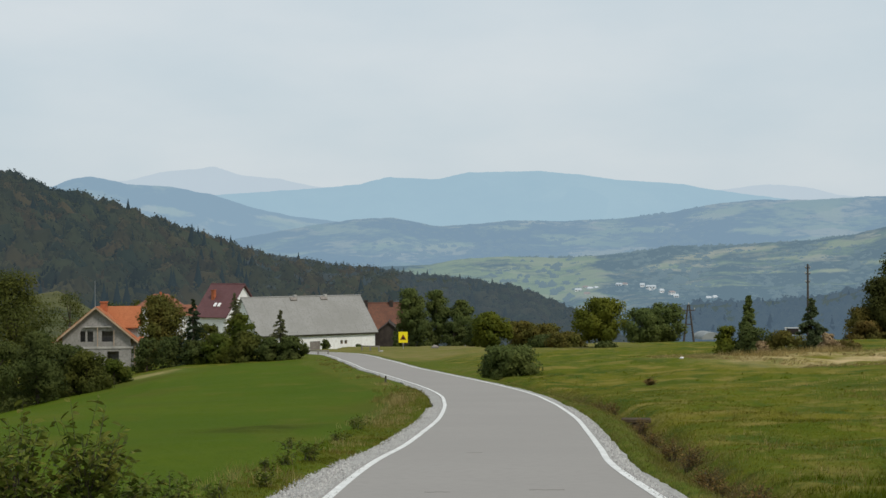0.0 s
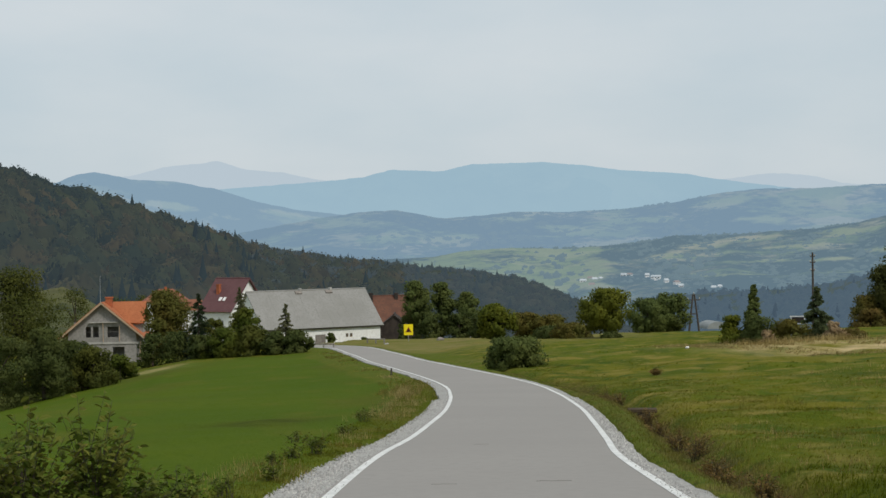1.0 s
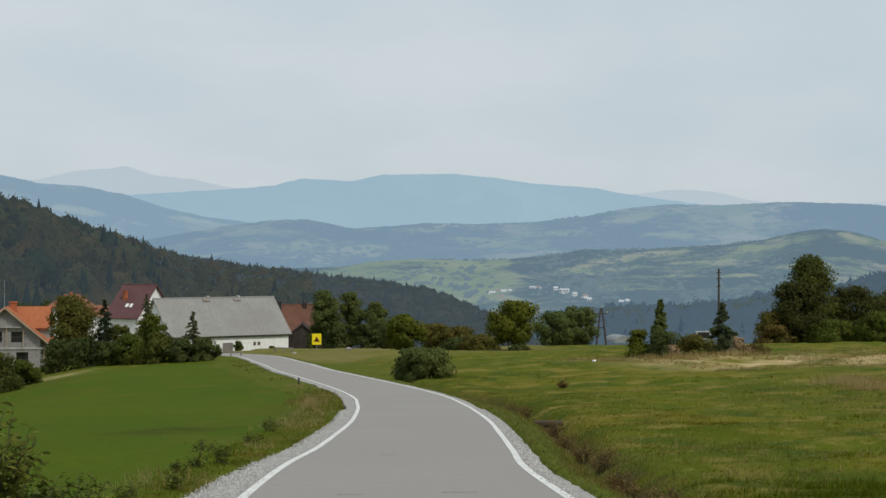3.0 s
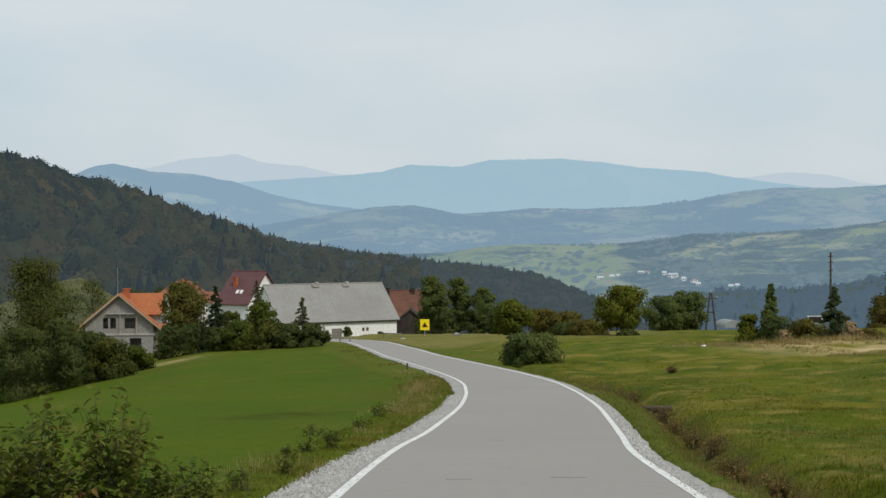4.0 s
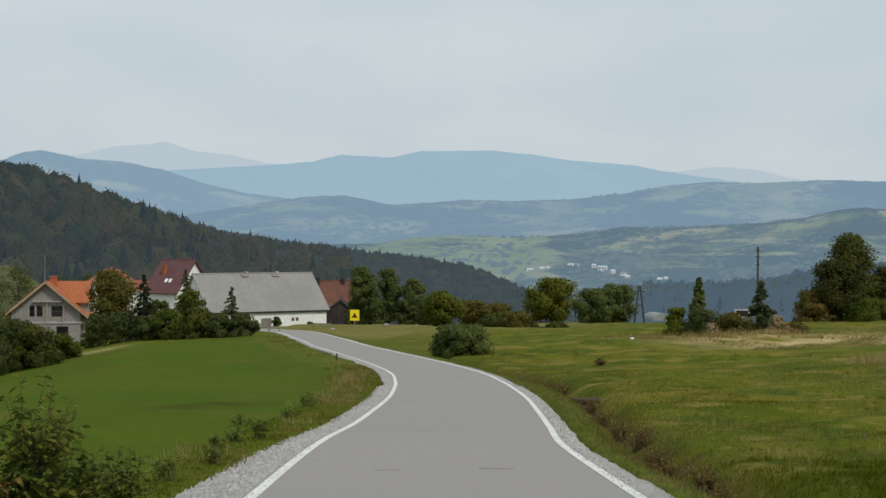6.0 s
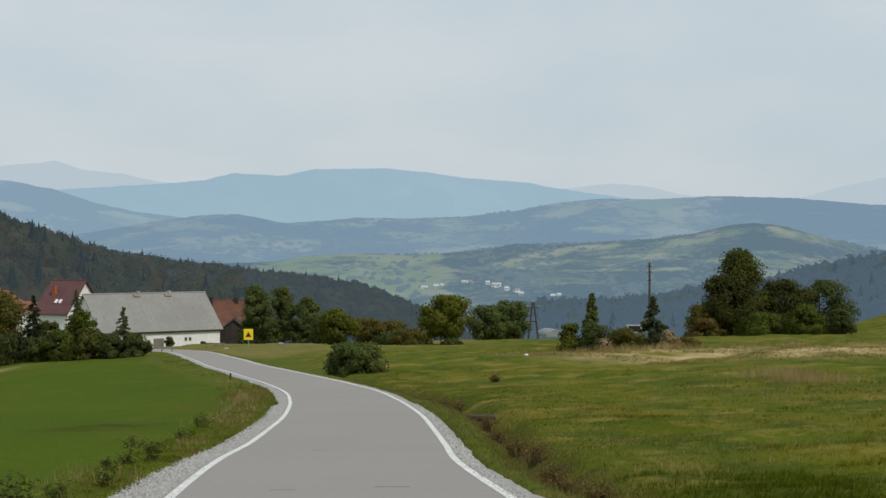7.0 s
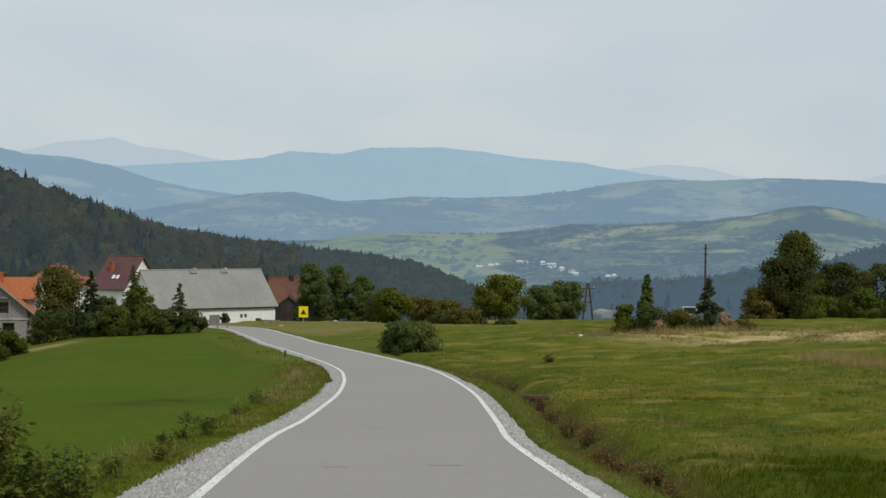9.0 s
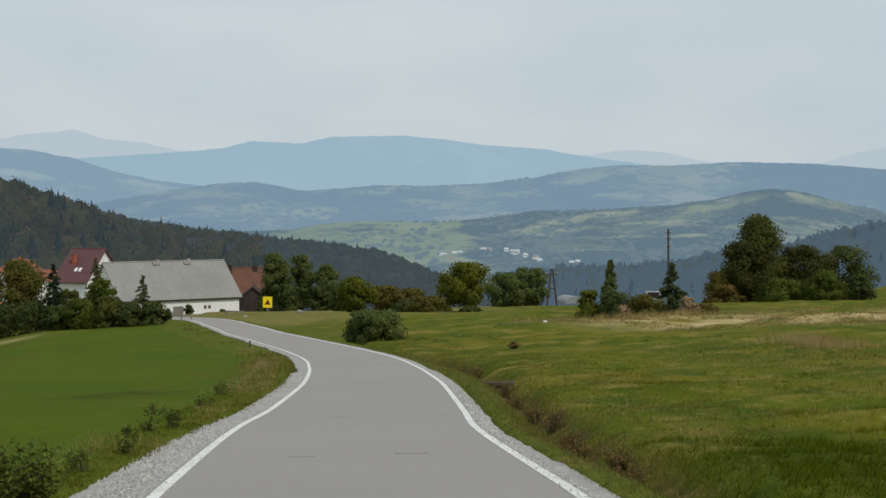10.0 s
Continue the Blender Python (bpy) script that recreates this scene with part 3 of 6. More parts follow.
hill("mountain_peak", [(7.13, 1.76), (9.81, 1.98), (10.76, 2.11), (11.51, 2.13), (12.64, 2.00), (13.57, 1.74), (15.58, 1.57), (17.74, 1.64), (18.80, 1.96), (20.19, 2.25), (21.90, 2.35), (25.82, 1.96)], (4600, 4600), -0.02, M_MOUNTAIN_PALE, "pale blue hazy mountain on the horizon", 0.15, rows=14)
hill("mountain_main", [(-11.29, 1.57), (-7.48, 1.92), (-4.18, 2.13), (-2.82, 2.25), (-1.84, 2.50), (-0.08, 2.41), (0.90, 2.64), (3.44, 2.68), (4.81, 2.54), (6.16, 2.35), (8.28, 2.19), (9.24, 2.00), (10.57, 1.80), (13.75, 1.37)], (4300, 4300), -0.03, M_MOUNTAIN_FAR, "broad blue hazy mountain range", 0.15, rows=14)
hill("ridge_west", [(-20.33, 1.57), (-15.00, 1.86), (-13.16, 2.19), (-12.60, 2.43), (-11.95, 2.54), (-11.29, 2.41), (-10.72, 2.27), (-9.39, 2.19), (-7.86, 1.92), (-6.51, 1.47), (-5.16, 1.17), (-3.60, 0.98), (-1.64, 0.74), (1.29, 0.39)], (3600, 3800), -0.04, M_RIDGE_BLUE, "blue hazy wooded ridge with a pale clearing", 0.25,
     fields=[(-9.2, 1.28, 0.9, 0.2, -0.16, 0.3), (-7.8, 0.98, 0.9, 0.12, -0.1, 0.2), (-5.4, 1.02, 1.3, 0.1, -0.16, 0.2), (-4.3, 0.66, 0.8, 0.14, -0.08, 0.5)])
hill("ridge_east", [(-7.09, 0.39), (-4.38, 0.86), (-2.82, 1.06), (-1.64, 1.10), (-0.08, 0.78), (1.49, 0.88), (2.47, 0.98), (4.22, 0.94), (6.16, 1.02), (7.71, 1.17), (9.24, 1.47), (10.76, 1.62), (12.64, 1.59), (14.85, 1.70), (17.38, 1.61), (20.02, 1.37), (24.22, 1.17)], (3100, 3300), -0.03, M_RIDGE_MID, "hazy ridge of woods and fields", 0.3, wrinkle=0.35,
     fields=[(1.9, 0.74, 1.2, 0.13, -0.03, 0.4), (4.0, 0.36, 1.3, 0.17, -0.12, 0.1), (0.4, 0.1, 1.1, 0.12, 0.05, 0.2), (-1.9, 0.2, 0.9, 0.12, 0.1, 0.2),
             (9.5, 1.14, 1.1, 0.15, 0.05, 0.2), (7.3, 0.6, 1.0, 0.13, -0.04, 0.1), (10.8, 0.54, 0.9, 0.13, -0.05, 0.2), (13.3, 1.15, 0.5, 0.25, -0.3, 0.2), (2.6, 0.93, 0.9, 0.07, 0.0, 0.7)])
VALLEY_CREST = [(-7.09, -0.78), (-3.21, -0.63), (-0.47, -0.55), (0.70, -0.35), (2.27, -0.27), (4.22, -0.33), (5.78, -0.23), (7.13, -0.10), (7.90, 0.08), (9.24, 0.02), (11.14, 0.16), (12.82, 0.23), (14.12, 0.43), (15.04, 0.67), (15.95, 0.78), (17.03, 0.67), (18.09, 0.35), (19.15, 0.04), (21.73, -0.39), (25.03, -0.78)]
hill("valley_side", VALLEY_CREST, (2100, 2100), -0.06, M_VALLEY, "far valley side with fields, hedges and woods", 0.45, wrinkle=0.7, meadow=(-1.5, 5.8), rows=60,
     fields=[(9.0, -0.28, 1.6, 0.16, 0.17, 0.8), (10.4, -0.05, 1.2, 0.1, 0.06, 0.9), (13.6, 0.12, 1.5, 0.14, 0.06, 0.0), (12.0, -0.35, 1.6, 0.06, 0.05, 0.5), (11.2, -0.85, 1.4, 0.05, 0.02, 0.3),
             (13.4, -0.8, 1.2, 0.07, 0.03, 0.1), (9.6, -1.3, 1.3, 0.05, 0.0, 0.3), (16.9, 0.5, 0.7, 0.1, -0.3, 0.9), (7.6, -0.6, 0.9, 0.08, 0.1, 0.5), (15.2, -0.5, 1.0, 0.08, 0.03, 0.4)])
# a slight haze glow is mixed into the clearing's colour
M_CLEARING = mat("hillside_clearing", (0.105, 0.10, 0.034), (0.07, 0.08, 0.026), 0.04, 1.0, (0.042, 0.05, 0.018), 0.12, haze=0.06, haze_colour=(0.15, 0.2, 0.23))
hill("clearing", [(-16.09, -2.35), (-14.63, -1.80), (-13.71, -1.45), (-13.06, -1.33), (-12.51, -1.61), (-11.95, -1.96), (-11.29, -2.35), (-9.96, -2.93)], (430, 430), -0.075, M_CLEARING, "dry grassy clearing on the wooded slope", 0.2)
LEFT_CREST = [(-24.02, 4.30), (-19.46, 3.42), (-15.00, 2.70), (-14.08, 2.37), (-13.16, 2.07), (-12.04, 1.78), (-10.53, 1.37), (-9.39, 0.90), (-7.86, 0.41), (-6.71, -0.02), (-5.74, -0.27), (-4.77, -0.43), (-3.60, -0.63), (-1.64, -0.80), (-0.47, -0.96), (1.29, -1.16), (2.27, -1.29), (3.25, -1.61), (4.22, -2.00), (5.00, -2.45), (6.16, -3.13)]
RIGHT_CREST = [(4.5, -2.5), (7.3, -2.08), (9.0, -1.9), (10.6, -1.88), (11.9, -1.78), (12.9, -1.66), (13.75, -1.5), (14.85, -1.34), (16.31, -1.21), (17.38, -0.92), (18.45, -0.63), (19.67, -0.39), (20.88, -0.16), (24.22, 0.39), (28.91, 0.78)]
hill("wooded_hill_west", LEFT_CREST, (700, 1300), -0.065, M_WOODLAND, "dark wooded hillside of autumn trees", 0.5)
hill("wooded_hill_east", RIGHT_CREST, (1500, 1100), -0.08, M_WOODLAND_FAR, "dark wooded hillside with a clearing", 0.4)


def leaf_cards(centres, size, rng, aspect=1.7, outward=None, loose=0.55):
    """Small four-sided leaves or leaf clumps at the centres, turned every way, or roughly outward."""
    n = len(centres)
    face = rng.normal(size=(n, 3))
    if outward is not None:
        face = outward + loose * face
    face /= np.linalg.norm(face, axis=1)[:, None]
    a = np.cross(face, rng.normal(size=(n, 3)))
    a /= np.linalg.norm(a, axis=1)[:, None]
    b = np.cross(face, a)
    k = (size * rng.uniform(0.6, 1.4, n))[:, None]
    a, b = a * k * aspect * 0.5, b * k * 0.5
    lift = face * k * -0.09 * aspect
    v = np.stack([centres - a, centres - b + lift, centres + a, centres + b + lift], 1).reshape(-1, 3)
    return v.tolist(), np.arange(4 * n).reshape(n, 4).tolist()


# ======== woods on the hills ========
def ico_template(seed, squash=1.0):
    bm = bmesh.new()
    bmesh.ops.create_icosphere(bm, subdivisions=2, radius=1)
    for v in bm.verts:
        v.co *= 1 + 0.34 * noise.noise(v.co * 2.1 + Vector((seed * 7.3, 0, 0))) + 0.16 * noise.noise(v.co * 5 + Vector((0, seed * 3.1, 0)))
        v.co.z *= squash
    vs = np.array([tuple(v.co) for v in bm.verts])
    bm.faces.ensure_lookup_table()
    fs = np.array([[v.index for v in f.verts] for f in bm.faces])
    bm.free()
    return vs, fs


def clump_template(seed, n, cone=False, detail=2, card=0.2):
    """A tree crown far off: a dark core and many leaf clumps round it, with normals facing outwards."""
    rng = np.random.default_rng(seed)
    d = rng.normal(size=(n, 3))
    d /= np.linalg.norm(d, axis=1)[:, None]
    lobes = rng.normal(size=(9, 3))
    lobes /= np.linalg.norm(lobes, axis=1)[:, None]
    r = 0.72 + 0.34 * np.clip((d @ lobes.T).max(1), 0, 1) ** 4 + rng.normal(size=n) * 0.03
    p = d * r[:, None]
    if cone:
        w = np.clip((1.1 - d[:, 2]) / 2.1, 0.03, 1)
        p = np.c_[d[:, 0] * w, d[:, 1] * w, d[:, 2] * 1.35]
    v, f = leaf_cards(p, card * (0.3 + 0.7 * w if cone else 1.0), rng, 1.3, d, 0.4)
    nr = np.repeat(d + rng.normal(size=(n, 3)) * 0.06, 4, axis=0)
    nr /= np.linalg.norm(nr, axis=1)[:, None]
    bm = bmesh.new()
    bmesh.ops.create_icosphere(bm, subdivisions=detail, radius=1)
    c = np.array([tuple(q.co) for q in bm.verts])
    bm.verts.index_update()
    tri = np.array([[q.index for q in t.verts] for t in bm.faces])
    bm.free()
    k = 0.70 + 0.34 * np.clip((c @ lobes.T).max(1), 0, 1) ** 4
    core = c * k[:, None] * 0.97
    if cone:
        w = np.clip((1.1 - c[:, 2]) / 2.1, 0.03, 1)
        core = np.c_[c[:, 0] * w * 0.92, c[:, 1] * w * 0.92, c[:, 2] * 1.3]
    return np.vstack([core, np.array(v)]), (tri, np.array(f) + len(core)), np.vstack([c, nr])


ROUND = [clump_template(i, 112, card=0.14) for i in range(6)]
SPIRE = [clump_template(i + 20, 80, True, card=0.14) for i in range(4)]
ROUND_FAR = [clump_template(i + 40, 22, False, 1, 0.34) for i in range(6)]
SPIRE_FAR = [clump_template(i + 60, 18, True, 1, 0.3) for i in range(4)]


def wood(name, crest, dist, foot_slope, count, size, materials, label, depth, spires=0.2, seed=1, low=0.25, far=False, tall=(1.0, 1.4), stands=0.0):
    """Trees on a hillside: the last material is for firs, which keep to stands of their own; the rest follow one another in drifts."""
    rng = np.random.default_rng(seed)
    px, py = np.array([c[0] for c in crest]), np.array([c[1] for c in crest])
    sets = [([], [], [], []) for _ in materials]
    rounds, cones = (ROUND_FAR, SPIRE_FAR) if far else (ROUND, SPIRE)
    for i in range(count):
        x = rng.uniform(px[0], px[-1])
        t = 1.0 if i < count * 0.13 else low + (1 - low) * rng.random() ** 0.8
        top = math.tan(radians(np.interp(x, px, py)))
        d = np.interp(x, [px[0], px[-1]], dist)
        r = d * (1 - depth * (1 - t))
        sl = foot_slope + (top - foot_slope) * t ** 0.9
        b = radians(x)
        stand = float(lumps(x * 1.3, t * 3.0, 1.0, seed + 3))
        spire = rng.random() < (spires * 1.4 if t == 1 else min(0.85, spires + stands * np.clip((stand - 0.15) * 4, 0, 1)))
        vs, fs, nr = (cones if spire else rounds)[rng.integers(4)]
        k = size * rng.uniform(0.65, 1.2) * (0.85 if spire else 1) * (1.25 - 0.3 * t)
        a = rng.uniform(0, 6.28)
        rot = np.array([[math.cos(a), -math.sin(a), 0], [math.sin(a), math.cos(a), 0], [0, 0, 1]])
        stretch = rng.uniform(*tall)
        z = EYE + sl * r - (0.1 + (stretch - 0.55) * t ** 5) * k
        w = vs @ rot.T * k * np.array([1, 1, stretch]) + np.array([math.sin(b) * r, math.cos(b) * r, z])
        drift = float(lumps(x * 0.9, t * 4.0, 1.0, seed)) * 0.5 + 0.5 + rng.normal() * 0.16
        j = len(materials) - 1 if spire else int(np.clip(drift * (len(materials) - 1), 0, len(materials) - 2))
        sets[j][0].append(w)
        sets[j][1].append(fs)
        sets[j][2].append(nr @ rot.T)
        sets[j][3].append(np.full(len(w), np.clip(rng.normal(0.5, 0.25), 0, 1)))
    holder = empty(name, Matrix(), label, "woods", kind="stuff")
    for (vl, fl, nl, tl), m in zip(sets, materials):
        if not vl:
            continue
        off, fall = 0, []
        for v, f in zip(vl, fl):
            for g in f:
                fall += (g + off).tolist()
            off += len(v)
        ob = part("crowns", (np.vstack(vl).tolist(), fall), m, holder, normals=np.vstack(nl))
        ob.data.attributes.new("tone", "FLOAT", "POINT").data.foreach_set("value", np.concatenate(tl).astype(np.float32))


# share and colour of the haze emission put into the west wood's crowns
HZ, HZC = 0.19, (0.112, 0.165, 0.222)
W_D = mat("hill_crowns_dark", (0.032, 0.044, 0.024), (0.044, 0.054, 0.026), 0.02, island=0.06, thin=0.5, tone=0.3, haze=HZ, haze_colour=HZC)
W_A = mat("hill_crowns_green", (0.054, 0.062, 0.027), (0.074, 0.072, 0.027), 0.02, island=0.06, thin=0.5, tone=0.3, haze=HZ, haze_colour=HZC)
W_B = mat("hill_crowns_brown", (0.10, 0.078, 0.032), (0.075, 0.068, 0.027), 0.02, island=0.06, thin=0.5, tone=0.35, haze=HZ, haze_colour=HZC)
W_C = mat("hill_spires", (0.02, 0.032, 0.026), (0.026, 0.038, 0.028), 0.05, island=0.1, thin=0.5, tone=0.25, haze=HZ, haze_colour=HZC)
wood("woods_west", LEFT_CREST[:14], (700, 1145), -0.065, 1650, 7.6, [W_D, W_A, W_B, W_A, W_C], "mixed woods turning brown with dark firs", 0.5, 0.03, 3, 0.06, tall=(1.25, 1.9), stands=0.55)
# spur, east wood and copses below: bluer haze emission, stronger with distance
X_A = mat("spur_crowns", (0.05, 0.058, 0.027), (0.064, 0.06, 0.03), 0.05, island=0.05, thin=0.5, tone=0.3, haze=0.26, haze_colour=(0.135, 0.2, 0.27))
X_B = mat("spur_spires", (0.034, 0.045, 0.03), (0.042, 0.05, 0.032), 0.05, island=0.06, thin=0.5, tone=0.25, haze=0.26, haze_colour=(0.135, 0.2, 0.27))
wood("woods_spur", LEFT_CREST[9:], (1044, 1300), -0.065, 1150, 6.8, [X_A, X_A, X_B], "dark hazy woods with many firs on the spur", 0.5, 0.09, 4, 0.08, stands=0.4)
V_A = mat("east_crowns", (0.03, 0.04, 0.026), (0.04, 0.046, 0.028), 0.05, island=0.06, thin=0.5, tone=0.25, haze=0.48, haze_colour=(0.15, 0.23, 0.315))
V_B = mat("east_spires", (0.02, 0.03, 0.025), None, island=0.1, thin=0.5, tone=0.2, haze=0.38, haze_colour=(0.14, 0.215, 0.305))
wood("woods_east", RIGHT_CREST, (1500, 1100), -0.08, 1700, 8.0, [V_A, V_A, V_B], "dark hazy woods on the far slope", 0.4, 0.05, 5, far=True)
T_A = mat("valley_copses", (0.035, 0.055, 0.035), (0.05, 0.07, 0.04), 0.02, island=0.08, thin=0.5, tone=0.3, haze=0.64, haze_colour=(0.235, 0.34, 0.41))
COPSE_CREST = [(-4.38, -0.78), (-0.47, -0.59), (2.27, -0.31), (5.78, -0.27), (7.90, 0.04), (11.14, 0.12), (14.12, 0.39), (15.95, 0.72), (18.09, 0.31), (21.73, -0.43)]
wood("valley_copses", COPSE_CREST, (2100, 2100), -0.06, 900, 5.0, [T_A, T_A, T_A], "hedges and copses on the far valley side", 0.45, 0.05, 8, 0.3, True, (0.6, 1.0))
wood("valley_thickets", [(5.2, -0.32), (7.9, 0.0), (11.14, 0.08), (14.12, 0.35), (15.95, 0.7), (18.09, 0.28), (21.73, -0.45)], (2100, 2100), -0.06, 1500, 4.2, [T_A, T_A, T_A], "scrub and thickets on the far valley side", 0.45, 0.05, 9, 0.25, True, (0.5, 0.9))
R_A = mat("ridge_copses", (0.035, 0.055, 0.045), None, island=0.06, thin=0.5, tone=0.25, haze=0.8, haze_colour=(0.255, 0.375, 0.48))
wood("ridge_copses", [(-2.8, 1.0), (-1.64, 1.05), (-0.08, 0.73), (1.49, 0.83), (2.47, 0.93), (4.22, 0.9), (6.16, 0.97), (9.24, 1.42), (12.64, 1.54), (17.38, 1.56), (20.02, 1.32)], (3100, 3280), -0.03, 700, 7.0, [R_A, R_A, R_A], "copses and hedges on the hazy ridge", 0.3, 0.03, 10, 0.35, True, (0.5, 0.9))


# ======== trees and bushes ========
def crown_points(rng, width, low, top, count, lumps_n, shape):
    """Places of leaf clumps: lobes within an uneven outline."""
    pts, outs = [], []
    h = top - low
    lobes = []
    for i in range(lumps_n):
        t = (i + rng.random()) / lumps_n
        if shape == "tall":
            w = math.sin(math.pi * min(1, 0.12 + 0.86 * t)) ** 0.7
        elif shape == "spire":
            w = 0.08 + 0.92 * (1 - t) ** 1.25
        elif shape == "peak":
            w = (1 - 0.94 * t) ** 0.62
        elif shape == "spread":
            w = 1.0 - 0.25 * t
        elif shape == "bush":
            w = math.cos(t * 1.45) ** 0.6
        else:
            w = math.sin(math.pi * (0.1 + 0.85 * t)) ** 0.55
        a = rng.uniform(0, 6.28)
        r = w * width * 0.5 * rng.uniform(0.25, 0.9)
        size = (0.7 * width + 0.22 * min(h, 2.2 * width)) * rng.uniform(0.12, 0.24) * (0.2 + 0.8 * w if shape == "spire" else 0.72 if shape == "spread" else 0.55 + 0.45 * w) * (1.35 if shape == "tall" else 1.0)
        z = min(low + h * t, top - size * 0.7)
        lobes.append((r * math.cos(a), r * math.sin(a), z, size))
    per = max(1, count // len(lobes))
    for x, y, z, q in lobes:
        d = rng.normal(size=(per, 3))
        d /= np.linalg.norm(d, axis=1)[:, None]
        rad = q * rng.uniform(0.1, 1.25, per) ** 0.6
        pts.append(np.array([x, y, z]) + d * rad[:, None] * np.array([1, 1, 0.85]))
        outs.append(d * 0.75 + np.array([x, y, z - low - h * 0.35]) / (width * 0.5) * 0.6 + rng.normal(size=(per, 3)) * 0.13)
    outs = np.vstack(outs)
    return np.vstack(pts), lobes, outs / np.linalg.norm(outs, axis=1)[:, None]


def leafy(name, x, y, height, width, material, label, seed, clear=0.2, leaf=0.26, count=3000, shape="round", category="tree", sink=0.1, lobes_n=30):
    rng = np.random.default_rng(seed)
    ob = empty(name, pose(x, y, ground_z(x, y) - sink), label, category)
    pts, lobes, outs = crown_points(rng, width, height * clear, height, count, lobes_n, shape)
    pts[:, 2] = np.maximum(pts[:, 2], 0.05)
    base = height * 0.022 + 0.03
    lean = rng.uniform(-0.04, 0.04, 2) * height
    trunk = [tube([(0, 0, -0.2), (lean[0] * 0.3, lean[1] * 0.3, height * 0.3), (lean[0], lean[1], height * 0.82)], [base * 1.25, base * 0.8, base * 0.15])]
    for k in rng.choice(len(lobes), min(9, len(lobes)), replace=False):
        lx, ly, lz, _ = lobes[k]
        z0 = max(0.1, min(lz * 0.6, height * 0.6))
        f = z0 / (height * 0.82)
        trunk.append(tube([(lean[0] * f, lean[1] * f, z0), (lx * 0.5, ly * 0.5, (z0 + lz) / 2 + 0.1), (lx, ly, lz)], [base * 0.5, base * 0.3, base * 0.08], 5))
    part("trunk", joined(*trunk), M_BARK, ob)
    part("crown", leaf_cards(pts, leaf, rng, 1.7, outs), material, ob, normals=np.repeat(outs, 4, axis=0))
    return ob


def conifer(name, x, y, height, width, label, seed, material=None, count=4200, ragged=0.4):
    rng = np.random.default_rng(seed)
    ob = empty(name, pose(x, y, ground_z(x, y) - 0.1), label, "tree")
    limbs, pts = [tube([(0, 0, -0.2), (0, 0, height * 0.98)], [height * 0.02 + 0.03, 0.02])], []
    whorls = int(height * 2.2)
    for i in range(whorls):
        t = (i + 0.5) / whorls
        z = height * (0.06 + 0.92 * t)
        reach = width * 0.62 * (1 - t) ** 0.95 + 0.05
        for k in range(6):
            a = rng.uniform(0, 6.28)
            r = reach * rng.uniform(1 - ragged * 1.6, 1.1)
            zz = z + rng.uniform(-0.5, 0.5) * height / whorls
            tip = np.array([r * math.cos(a), r * math.sin(a), zz - 0.3 * r])
            limbs.append(tube([(0, 0, zz), tuple(tip)], [0.03, 0.01], 4))
            n = max(3, int(count / whorls / 6 * (0.4 + 1.2 * (1 - t))))
            u = rng.uniform(0.12, 1.0, n)[:, None] ** 0.8
            pts.append(np.array([0, 0, zz]) * (1 - u) + tip * u + rng.normal(size=(n, 3)) * np.array([0.09, 0.09, 0.05]) * (0.5 + reach * 0.4))
    part("trunk", joined(*limbs), M_BARK, ob)
    part("foliage", leaf_cards(np.vstack(pts), 0.13, rng, 2.2), material or M_NEEDLE, ob)
    return ob


